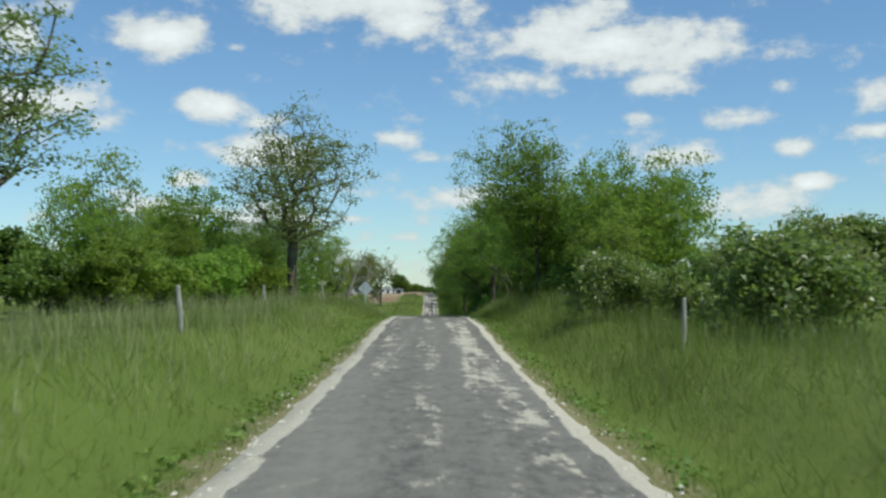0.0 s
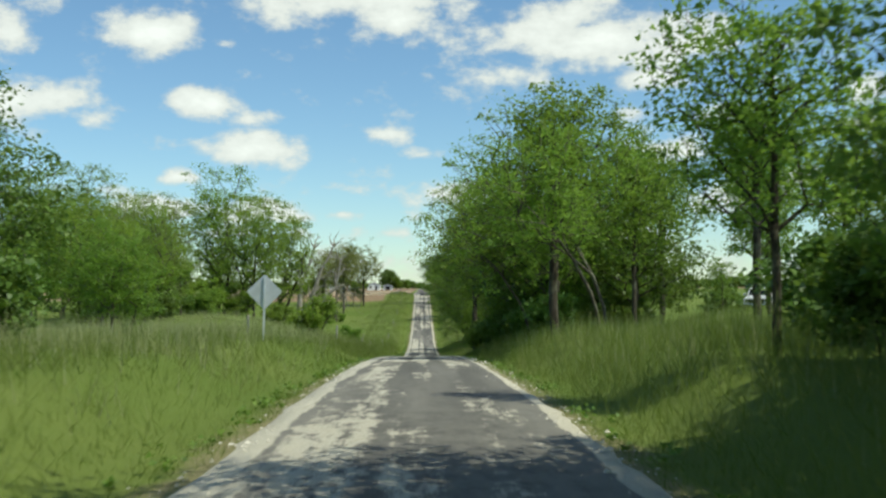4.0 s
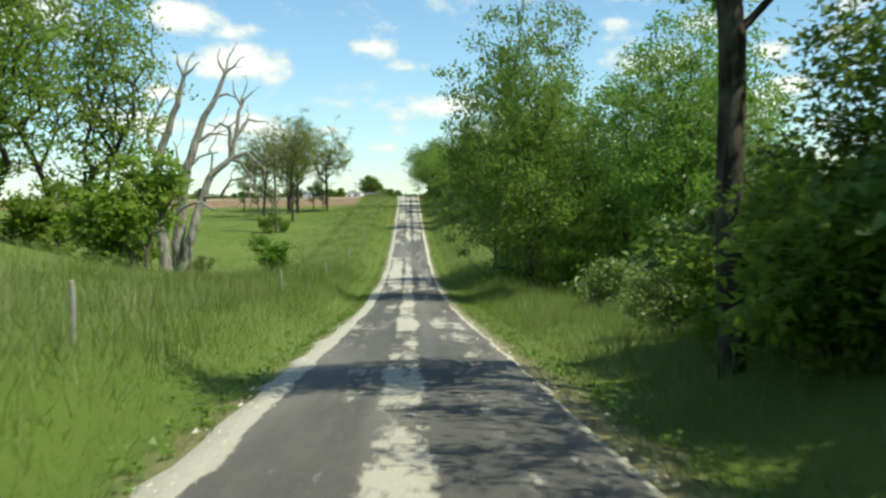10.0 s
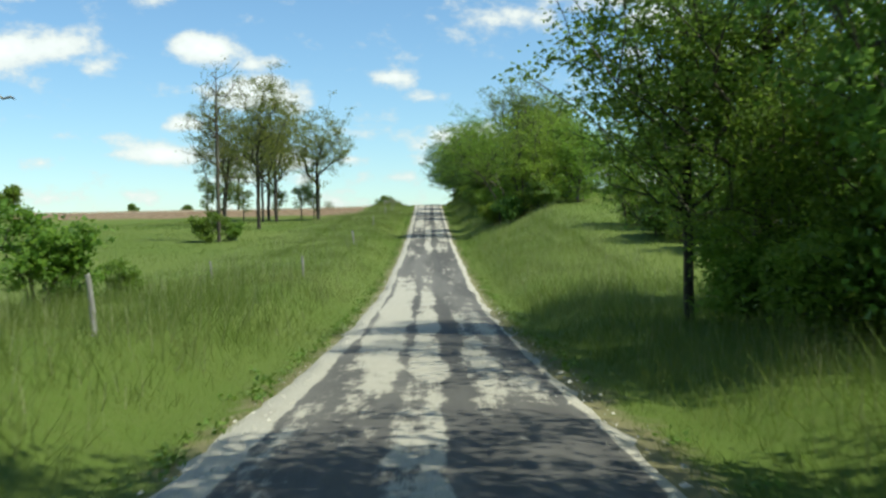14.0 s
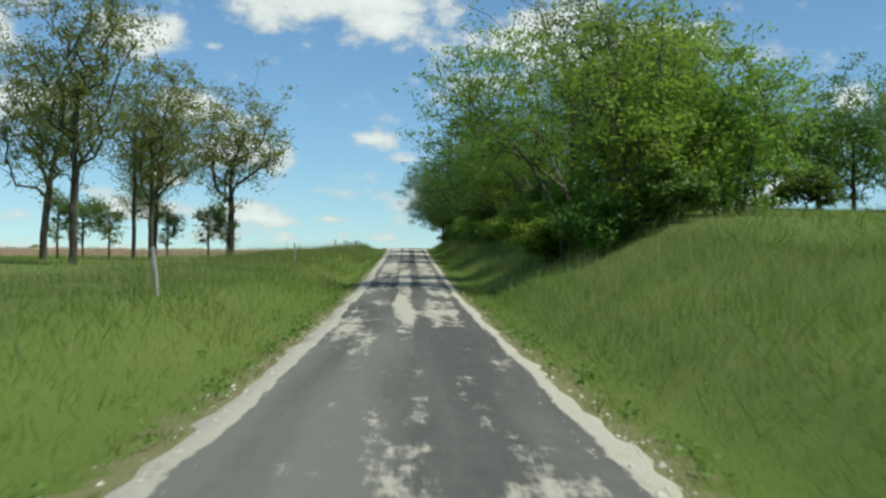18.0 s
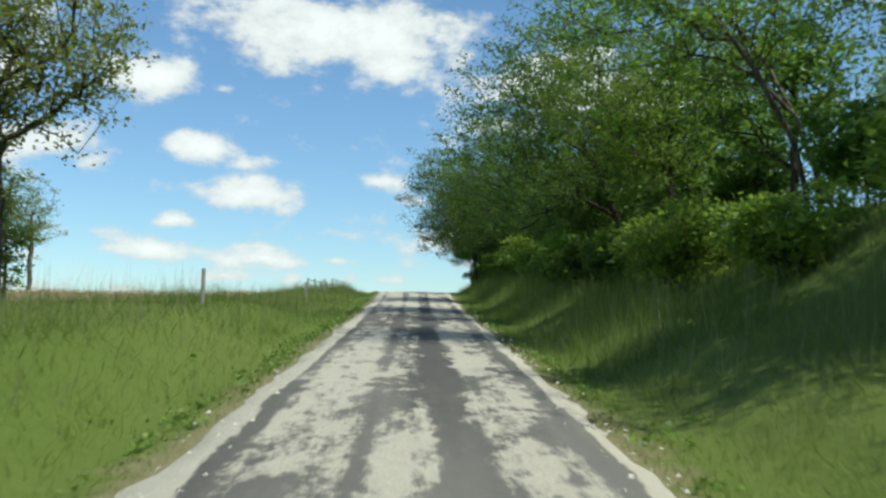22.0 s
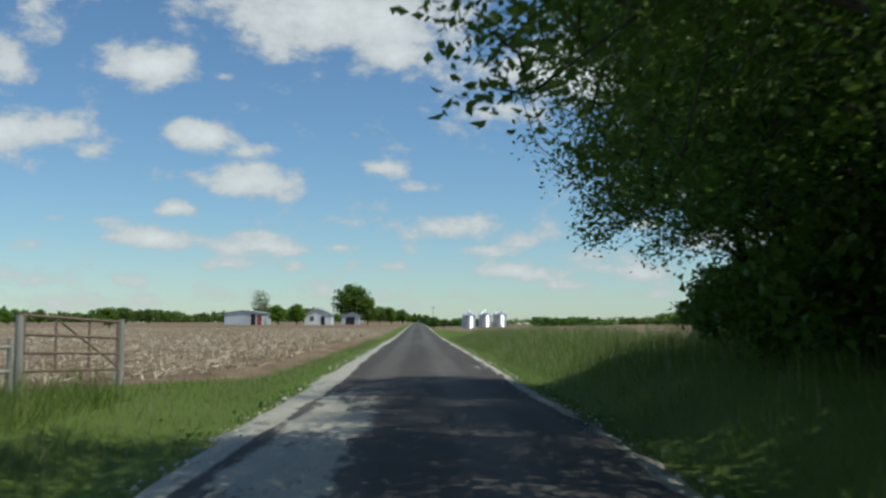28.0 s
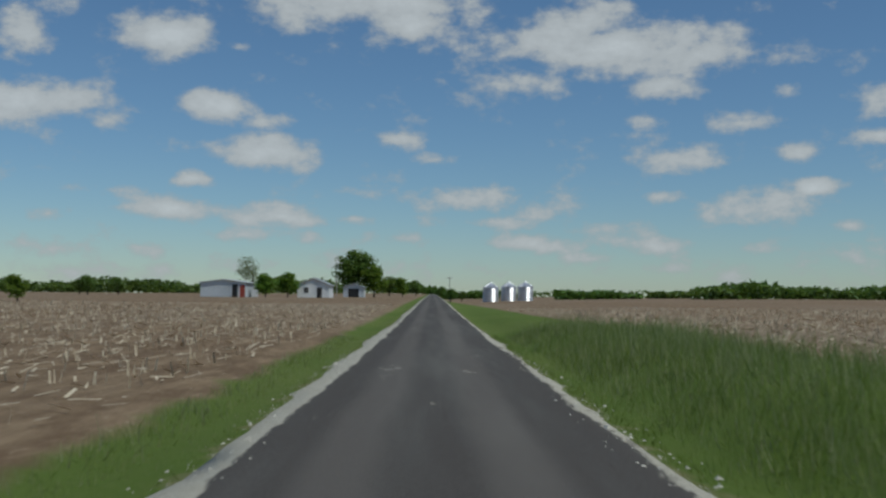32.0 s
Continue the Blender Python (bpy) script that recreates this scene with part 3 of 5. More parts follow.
def limbs(pos, par, rad, ids, sides):
    seg = [(par[i], i) for i in ids]
    a, b = np.array([s[0] for s in seg]), np.array([s[1] for s in seg])
    d = pos[b] - pos[a]
    d /= np.linalg.norm(d, axis=1)[:, None] + 1e-9
    ref = np.where(np.abs(d[:, 2:3]) > 0.9, np.array([[1.0, 0, 0]]), np.array([[0, 0, 1.0]]))
    u = np.cross(d, ref)
    u /= np.linalg.norm(u, axis=1)[:, None]
    w = np.cross(d, u)
    ang = np.arange(sides) / sides * 2 * np.pi
    ring = np.cos(ang)[None, :, None] * u[:, None] + np.sin(ang)[None, :, None] * w[:, None]
    ra = np.minimum(rad[a], rad[b] * 1.5)
    lo = (pos[a] - d * rad[b][:, None] * 0.2)[:, None] + ring * ra[:, None, None]
    hi = (pos[b] + d * rad[b][:, None] * 0.25)[:, None] + ring * rad[b][:, None, None]
    V = np.concatenate([lo, hi], 1).reshape(-1, 3)
    base = (np.arange(len(seg)) * 2 * sides)[:, None]
    k = np.arange(sides)
    k2 = (k + 1) % sides
    F = np.stack([base + k, base + k2, base + sides + k2, base + sides + k], -1).reshape(-1, 4)
    return V, F


def leaf_cards(r, centres, spread, per, size, droop=0.0, fine=False):
    """Many single folded leaves scattered round the centres."""
    n = len(centres) * per
    c = np.repeat(centres, per, 0) + np.clip(r.normal(0, 1, (n, 3)), -1.7, 1.7) * np.array(spread) * np.repeat(r.uniform(0.45, 1.0, (len(centres), 1)), per, 0)
    a = r.normal(0, 1, (n, 3))
    a[:, 2] = a[:, 2] * 0.55 - droop
    a /= np.linalg.norm(a, axis=1)[:, None]
    b = np.cross(a, r.normal(0, 1, (n, 3)) * np.array([1, 1, 0.4]) + np.array([0, 0, 1.1]))
    b /= np.linalg.norm(b, axis=1)[:, None] + 1e-9
    s = (size * r.uniform(0.65, 1.45, n))[:, None]
    p2 = c + a * s * 0.85
    nrm = np.cross(a, b)
    if fine:
        q = c - a * s * 0.1
        p1, p3 = c + (b * 0.30 + a * 0.3 + nrm * 0.10) * s, c - (b * 0.30 - a * 0.3 - nrm * 0.10) * s
        return np.stack([q, p1, p2, p3], 1).reshape(-1, 3), np.arange(n * 4).reshape(-1, 4)
    k = r.uniform(-0.25, 0.25, (n, 1))
    p1, p3 = c + (b * 0.46 + a * k + nrm * 0.08) * s, c - (b * 0.46 + a * k * 0.5) * s
    V = np.stack([p1, p2, p3], 1).reshape(-1, 3)
    return V, np.arange(n * 3).reshape(-1, 3)


def crown_points(r, n, centre, radii, lobes=7, hollow=0.45, lift=0.0):
    """Places spread through an uneven crown made of several lobes."""
    c0, rad = np.array(centre, float), np.array(radii, float)
    ld = r.normal(0, 1, (lobes, 3))
    ld /= np.linalg.norm(ld, axis=1)[:, None]
    lc = c0 + ld * rad * r.uniform(0.35, 0.62, (lobes, 1))
    lr = r.uniform(0.36, 0.58, (lobes, 1)) * rad
    k = r.integers(0, lobes, n)
    d = r.normal(0, 1, (n, 3))
    d /= np.linalg.norm(d, axis=1)[:, None]
    p = lc[k] + d * lr[k] * (hollow + (1 - hollow) * r.uniform(0, 1, (n, 1)) ** 0.6)
    p[:, 2] = np.maximum(p[:, 2], lift)
    return p


def make_tree(name, label, category, seed, h, crown_h, width, tips, per, leaf, mat, bark, thick, spread=0.45, lobes=8, lean=0.0, stems=1, wiggle=0.12,
              droop=0.1, hollow=0.45, fork=0.55, blossom=0, group="", lift=None, power=0.5, fine=False):
    """A tree or bush: trunk with limbs, and a crown of separate leaves. crown_h: height at which the crown begins."""
    r = np.random.default_rng(seed)
    top = thing(name, label, category, group)
    centre, rad = (lean * h * 0.3, 0, (h + crown_h) / 2), (width / 2, width / 2, (h - crown_h) / 2)
    P = crown_points(r, tips, centre, rad, lobes, hollow, crown_h * 0.8 + 0.1 if lift is None else lift)
    Vs, Fs, off, leaves = [], [], 0, []
    for s in range(stems):
        a = 2 * math.pi * (s + r.uniform(0, 0.5)) / stems
        foot = np.array([math.cos(a), math.sin(a), 0]) * (0.0 if stems == 1 else 0.16 * width * 0.5)
        head = np.array([lean * h * 0.3 + math.cos(a) * (0 if stems == 1 else 0.28 * width), math.sin(a) * (0 if stems == 1 else 0.28 * width), crown_h + (h - crown_h) * fork])
        n = max(4, int(h / 1.1))
        trunk = [tuple(foot + (head - foot) * np.array([(i / n) ** 2, (i / n) ** 2, i / n]) + np.append(r.normal(0, 0.025 * min(1, h / 8), 2), 0) * (0 < i)) for i in range(n + 1)]
        trunk[0] = (foot[0], foot[1], -0.4)
        mine = P[s::stems] if stems > 1 else P
        pos, par, load, tp = skeleton(r, mine, trunk, wiggle)
        for V, F in tubes(pos, par, load, thick * (1 if s == 0 else r.uniform(0.6, 0.95)), power):
            Vs.append(V), Fs.append(F + off)
            off += len(V)
        leaves.append(pos[tp])
    child("trunk", mesh_of("trunk", np.concatenate(Vs), np.concatenate(Fs), bark, True), top)
    if per:
        V, F = leaf_cards(r, np.concatenate(leaves), (spread * 1.25, spread * 1.25, spread * 0.62), per, leaf, droop, fine)
        child("crown", mesh_of("crown", V, F, mat), top)
    if blossom:
        C = np.concatenate(leaves)
        V, F = leaf_cards(r, C[r.integers(0, len(C), blossom)], (spread, spread, spread * 0.7), 3, 0.11)
        child("blossom", mesh_of("blossom", V, F, BLOSSOM), top, "clusters of cream white blossom")
    return top


USED = set()


def plant(model, x, y, s=1.0, turn=0.0, sz=None, label="", sink=0.05):
    """Stands a model, or a copy of it, on the ground at (x, y)."""
    m = pose(x, y, float(ground_z(x, y)) - sink, 0, 0, turn) @ Matrix.Diagonal((s, s, sz or s, 1))
    if model.name in USED:
        ob = copy_thing(model, m)
    else:
        USED.add(model.name)
        model.matrix_basis = m
        ob = model
    return tagged(ob, label)


# the kinds: each about ten metres high unless said, scaled as they are planted
wood_a = make_tree("tree", "dense green broadleaf tree at the edge of the wood", "tree", 1, 10, -0.6, 8.0, 270, 40, 0.175, LEAF, BARK, 0.15, 0.42, 12, lift=0.5, hollow=0.62)
wood_b = make_tree("tree", "tall green woodland tree with a bare lower trunk", "tree", 2, 12, 2.6, 7.5, 230, 30, 0.17, LEAF, BARK_DARK, 0.15, 0.42, 10, fork=0.7)
wood_c = make_tree("tree", "shady dark green woodland tree full of leaves", "tree", 3, 11, -0.6, 8.5, 280, 40, 0.18, LEAF_DARK, BARK_DARK, 0.16, 0.45, 13, lift=0.5)
wood_d = make_tree("tree", "fresh light green tree with several slim stems", "tree", 4, 9, -0.5, 7.0, 260, 38, 0.16, LEAF_LIGHT, BARK, 0.13, 0.42, 11, stems=3, lift=0.5, hollow=0.62)
cotton = make_tree("tree", "big cottonwood with glossy green fluttering leaves", "tree", 5, 15, -1.0, 12.0, 560, 50, 0.195, LEAF_COTTON, BARK, 0.26, 0.46, 20, droop=0.3, lift=1.0, fine=True)
cotton_b = make_tree("tree", "cottonwood on a clear trunk, glossy leaves hanging low", "tree", 25, 13, 0.8, 10.5, 640, 50, 0.118, LEAF_COTTON, BARK, 0.22, 0.36, 14, droop=0.3, fine=True)
airy = make_tree("tree", "tall airy tree with small sparse spring leaves", "tree", 6, 11.6, 3.2, 7.8, 240, 34, 0.115, LEAF_GREY, BARK, 0.16, 0.32, 8, hollow=0.3, wiggle=0.2)
oak = make_tree("tree", "tall open oak with thin olive brown young leaves", "tree", 7, 15, 3.2, 9.0, 420, 34, 0.13, LEAF_OLIVE, BARK_DARK, 0.2, 0.34, 13, hollow=0.4, wiggle=0.1, fork=0.28, lean=0.15)
oak_b = make_tree("tree", "tall oak forked low into leaning stems, sparse olive leaves", "tree", 37, 16, 3.4, 9.6, 440, 30, 0.13, LEAF_OLIVE, BARK_DARK, 0.2, 0.34, 14, hollow=0.4, wiggle=0.1, fork=0.3)
tall_l = make_tree("tree", "tall green tree standing on the grassy rise", "tree", 8, 16, 1.6, 9.5, 300, 36, 0.18, LEAF_LIGHT, BARK_DARK, 0.19, 0.46, 17, hollow=0.55, stems=2, fork=0.35)
bush = make_tree("bush", "rounded green bush in the meadow", "bush", 9, 2.6, 0.15, 3.2, 90, 52, 0.14, LEAF, BARK, 0.05, 0.22, 7, stems=4)
bush_c = make_tree("bush", "bright fresh green bush on the grassy rise", "bush", 29, 2.6, 0.1, 3.2, 100, 46, 0.13, LEAF_LIGHT, BARK, 0.05, 0.22, 8, stems=4)
bush_b = make_tree("bush", "grey green bush with loose upright twigs", "bush", 10, 2.4, 0.1, 3.0, 90, 42, 0.12, LEAF_GREY, BARK, 0.045, 0.22, 7, stems=5)
flower = make_tree("bush", "wild bush dotted with cream white blossom", "bush", 11, 2.5, 0.1, 3.8, 120, 44, 0.12, LEAF_GREY, BARK, 0.045, 0.24, 8, stems=5, blossom=120)
under = make_tree("bush", "leafy green undergrowth at the foot of the wood", "bush", 12, 3.2, 0.0, 4.2, 115, 38, 0.20, LEAF_DARK, BARK_DARK, 0.05, 0.3, 8, stems=4)
under_b = make_tree("bush", "light green roadside thicket with loose shoots", "bush", 27, 3.4, 0.0, 4.2, 115, 46, 0.17, LEAF_LIGHT, BARK, 0.05, 0.34, 9, stems=5)
young = make_tree("tree", "small slender tree with thin pale green leaves", "tree", 13, 7, 1.8, 4.0, 120, 26, 0.16, LEAF_GREY, BARK, 0.10, 0.3, 6, hollow=0.3)
bare = make_tree("tree", "tall thin tree with nearly bare branches", "tree", 14, 14, 3.0, 5.5, 170, 3, 0.14, LEAF_OLIVE, BARK, 0.15, 0.25, 9, hollow=0.25, wiggle=0.07, fork=0.88)
far_tree = make_tree("tree", "round dark green tree far across the fields", "tree", 15, 9, 0.6, 8.0, 120, 32, 0.46, LEAF_DARK, BARK_DARK, 0.25, 0.6, 9)
edge_a = make_tree("tree", "leafy green tree leaning out over the lane", "tree", 17, 11, 1.2, 8.6, 460, 28, 0.14, LEAF, BARK_DARK, 0.09, 0.30, 15, lean=-1.0, hollow=0.5, fine=True)
edge_b = make_tree("tree", "green tree with boughs hanging over the lane", "tree", 18, 10, 1.2, 8.4, 430, 30, 0.125, LEAF_LIGHT, BARK, 0.07, 0.30, 14, fine=True, lean=-0.95, stems=2)
edge_c = make_tree("tree", "dark green tree with boughs hanging over the lane", "tree", 19, 11.5, 0.8, 9.0, 520, 34, 0.115, LEAF_DARK, BARK_DARK, 0.13, 0.30, 15, lean=-1.0, hollow=0.5, fine=True)
edge_d = make_tree("tree", "dark shady tree with fine leaves over the lane's end", "tree", 41, 11.5, 1.4, 9.0, 660, 46, 0.12, LEAF_DARK, BARK_DARK, 0.13, 0.36, 16, lean=-0.5, hollow=0.25, fine=True)
tall_trunk = make_tree("tree", "tall woodland tree with a straight clear trunk", "tree", 51, 14, 5.4, 7.0, 240, 34, 0.16, LEAF, BARK_DARK, 0.2, 0.42, 10, fork=0.6)
airy_low = make_tree("tree", "tall airy tree with forked trunk and sparse pale leaves", "tree", 43, 11.8, 1.9, 9.2, 420, 34, 0.11, LEAF_GREY, BARK, 0.23, 0.34, 10, hollow=0.25, wiggle=0.2, fork=0.35)
far_light = make_tree("tree", "lighter green tree beside the farmstead", "tree", 16, 9, 1.0, 6.5, 110, 40, 0.40, LEAF, BARK_DARK, 0.2, 0.55, 7)

rng = np.random.default_rng(21)


def spots(*rows):
    for model, x, y, s in rows:
        plant(model, x, y, s * rng.uniform(0.96, 1.04), rng.uniform(0, 360), s * rng.uniform(0.95, 1.05))


def overhang(*rows):
    """Trees of the wood's edge, leaning towards the lane."""
    for model, x, y, s in rows:
        plant(model, x, y, s * rng.uniform(0.96, 1.04), rng.uniform(-28, 28), s * rng.uniform(0.95, 1.05))


# left of the lane, first stretch: hedge and trees behind the fence
spots((wood_d, -13, 42, 0.72), (wood_a, -11.5, 50, 0.66), (wood_d, -15, 50, 0.78), (wood_d, -12.2, 37, 0.7), (wood_a, -9.5, 60, 0.62),
      (wood_c, -11, 68, 0.66), (wood_d, -16, 62, 0.85), (wood_a, -9.5, 76, 0.62), (bush, -10, 34, 0.9), (bush, -8.6, 44, 1.0), (under, -10.5, 40, 0.8), (under, -9.5, 54, 0.8),
      (bush, -8.4, 57, 0.9), (under, -12, 33, 0.9), (under, -14, 27, 0.9), (young, -17, 36, 0.8), (bush_b, -12, 25, 0.9), (under, -9, 65, 0.8), (wood_d, -17, 74, 0.8))
plant(airy, -10.9, 26, 1.1, 30, 0.85)
plant(airy_low, -6.3, 49, 1.0, 200, 0.86)
spots((wood_a, -11, 46, 0.66), (wood_a, -8.6, 53.5, 0.62), (under_b, -8.2, 41, 0.85), (under_b, -7.8, 47, 0.8), (under_b, -8.8, 36, 0.85), (under_b, -7.6, 52, 0.75), (wood_d, -14, 57, 0.95))
plant(wood_b, 4.9, 48.6, 0.6, 40, 0.7)
plant(wood_b, 5.9, 50.2, 0.7, 150, 0.72)
plant(wood_a, 7.9, 46.6, 0.85, 20, 1.1)
plant(wood_b, 4.9, 57.5, 0.8, 40, 0.68)
# left, second stretch: trees behind the rise
spots((wood_d, -17, 100, 1.15), (wood_a, -20, 106, 1.2), (wood_d, -19, 117, 1.25), (wood_a, -23, 112, 1.25), (under, -16, 104, 0.8), (under, -17, 112, 0.8), (under, -18.5, 121, 0.8),
      (airy, -22, 128, 1.0), (young, -20, 132, 1.1), (wood_d, -25, 126, 0.9), (bush, -17, 128, 0.9))
spots((tall_l, -31, 143, 1.0), (tall_l, -35, 138, 0.95), (wood_d, -27.5, 141, 1.6), (wood_a, -33, 134, 1.3), (wood_d, -24, 144, 1.35), (tall_l, -39, 150, 1.0), (under, -23, 138, 0.9),
      (under, -25, 132, 1.0), (under, -21, 143, 0.9), (airy, -26.5, 151, 1.2))
spots((tall_l, -22.7, 163, 1.2), (tall_l, -17.7, 155.2, 1.0), (tall_l, -16.4, 163, 1.15), (wood_b, -24.0, 168, 1.35), (airy, -29, 158, 1.4), (tall_l, -32, 162, 1.05))
spots((bush_c, -22, 152, 1.5), (bush, -18.5, 153, 1.4), (bush, -15, 155, 1.5), (bush_c, -10.7, 151, 1.2), (bush, -13, 160, 0.9), (bush_c, -26, 150, 1.5), (bush, -20, 158, 1.4), (bush, -29, 147, 1.6), (bush, -24, 146, 1.3),
      (bush_b, -12.6, 174, 0.7), (bush, -9.3, 180, 1.05), (bush, -9.2, 186, 0.55), (bush, -15.8, 231.5, 0.95), (bush, -14.6, 232.5, 0.75))
# left, third stretch: open trees on the pasture
spots((bare, -15.1, 231.5, 1.0), (oak_b, -15.2, 250.3, 0.98), (oak_b, -16.6, 271, 0.98), (oak, -13.0, 280.6, 1.14), (oak, -20.5, 262, 0.9), (oak, -19.2, 283, 0.9), (bare, -18.5, 274, 0.95), (young, -24, 281, 1.05), (young, -21.5, 279, 0.95), (young, -15.5, 285, 1.0),
      (young, -26.5, 283, 1.1), (young, -13.8, 283.5, 0.8), (young, -18, 282, 0.9), (airy, -32.5, 338, 1.2))
# right, first stretch
spots((flower, 6.6, 20, 1.0), (flower, 8.8, 23, 1.1), (flower, 5.2, 29.5, 0.85), (bush_b, 6.5, 27, 0.8), (flower, 9, 30, 1.0),
      (wood_a, 7.4, 42.5, 0.92), (wood_a, 8.9, 44.5, 0.98), (wood_a, 10.6, 49, 1.1), (under, 5.9, 56, 0.7), (under, 6.8, 60, 0.8), (wood_d, 6.4, 36.5, 0.58), (wood_a, 6.8, 47, 0.8), (wood_d, 6.6, 52, 0.78), (wood_a, 5.6, 51.5, 0.95), (wood_a, 8.6, 61, 0.78), (wood_c, 11.5, 62, 0.85), (wood_d, 7.0, 54, 0.7), 
      (wood_c, 11.2, 55, 0.86),  (under, 5.6, 44, 0.7), (under, 6.2, 52, 0.7), (under, 7.2, 34, 0.75), (under, 9.8, 36, 0.8))
spots((wood_b, 5.6, 87, 0.95), (tall_trunk, 4.9, 82.4, 0.8), (wood_b, 6.8, 99, 1.05),
      (wood_b, 8.8, 95, 1.25), (wood_c, 9.2, 107, 1.2), (wood_a, 11.5, 106, 1.2), (tall_trunk, 3.9, 122, 1.0), (under_b, 4.5, 119.8, 0.85), (wood_d, 5.6, 119.6, 0.6), (under, 4.9, 121, 0.8), (under_b, 4.8, 124.2, 0.7), (wood_a, 8.0, 112, 1.4), (wood_c, 8.4, 119.5, 1.2), (wood_a, 10.5, 116, 1.4), (wood_c, 7.4, 124.5, 0.95), (wood_b, 7.6, 117, 1.3), (wood_a, 8.2, 101, 1.3), (wood_c, 5.8, 104, 1.1), (wood_a, 6.2, 107.5, 1.15), (wood_a, 7.8, 107, 1.25), (wood_c, 8.6, 112, 1.3), (wood_a, 8.0, 94, 1.15), (wood_a, 11, 117, 1.35), (wood_c, 9.2, 123, 1.15), (wood_a, 12.5, 125, 1.25), (wood_c, 9.5, 90, 1.2), (wood_b, 10, 112, 1.25), (wood_a, 8.2, 116, 0.8), (wood_c, 10.8, 120, 0.95), (wood_a, 14, 119, 0.9),
      (under, 5.4, 87, 0.8), (under, 5.3, 95, 0.9), (under, 5.4, 101, 0.95), (under, 5.6, 107, 1.0), (under, 6.2, 113, 1.0), (under, 7.6, 116, 0.9), (under, 7.0, 119.5, 1.0), (under, 9.4, 121.5, 1.1), (under, 5.5, 118, 1.0), (under, 5.3, 122, 1.0), (under, 5.6, 126, 1.0), (under, 7.2, 124.5, 1.15), (under, 7.6, 128.5, 1.0), (wood_c, 8.4, 124, 0.8), (wood_a, 7.2, 120, 0.7), (wood_c, 10.5, 127, 0.85),
      (under, 8.5, 90, 1.0), (under, 9.5, 101, 1.0), (flower, 6.4, 118.5, 1.0), (wood_a, 16, 114, 1.0))
overhang((edge_b, 5.6, 93, 0.95), (edge_a, 6.2, 49.5, 0.78), (edge_b, 6.4, 80, 0.95), (edge_a, 8.4, 92, 1.0), (edge_c, 8.6, 97, 1.05), (edge_a, 7.6, 103, 1.15), (edge_b, 7.0, 109, 1.15),
         (edge_a, 8.4, 115, 0.95))
# right, the cottonwoods in the hollow
spots((flower, 5.9, 141, 0.8), (flower, 5.4, 130, 0.7), (cotton, 14.5, 163, 1.0), (cotton_b, 7.0, 176.0, 0.95), (wood_a, 8.6, 172.5, 0.95), (under_b, 7.0, 171.4, 0.9), (cotton_b, 8.4, 181.5, 0.8), (under_b, 6.6, 175.5, 0.85), (under_b, 7.6, 174, 0.9), (under, 9.5, 173, 0.9), (under_b, 8.8, 169.5, 0.9), (under, 11, 180, 0.9), (wood_a, 13.5, 179, 0.85), 
      (wood_d, 9.0, 166, 0.75), (under, 7.0, 161, 0.75), (under, 10.5, 163, 1.0), (under_b, 7.6, 160, 0.9), (wood_a, 9.6, 170.5, 0.85), (under, 8.0, 167, 0.9), (wood_a, 20, 156, 1.1), (wood_c, 19, 140, 0.9), (young, 16, 130, 1.1), (bush, 12, 134, 1.0))
plant(cotton, 5.5, 157.6, 0.76, 30, 1.02)
plant(cotton, 7.3, 168.2, 0.72, 200, 1.02)
plant(wood_b, 5.5, 176.8, 1.2, 75, 0.92)
plant(wood_a, 7.0, 174.4, 0.7, 140, 0.75)
plant(cotton, 12.0, 155.5, 0.8, 80, 0.95)
plant(cotton, 12.5, 170.5, 0.85, 130, 0.95)
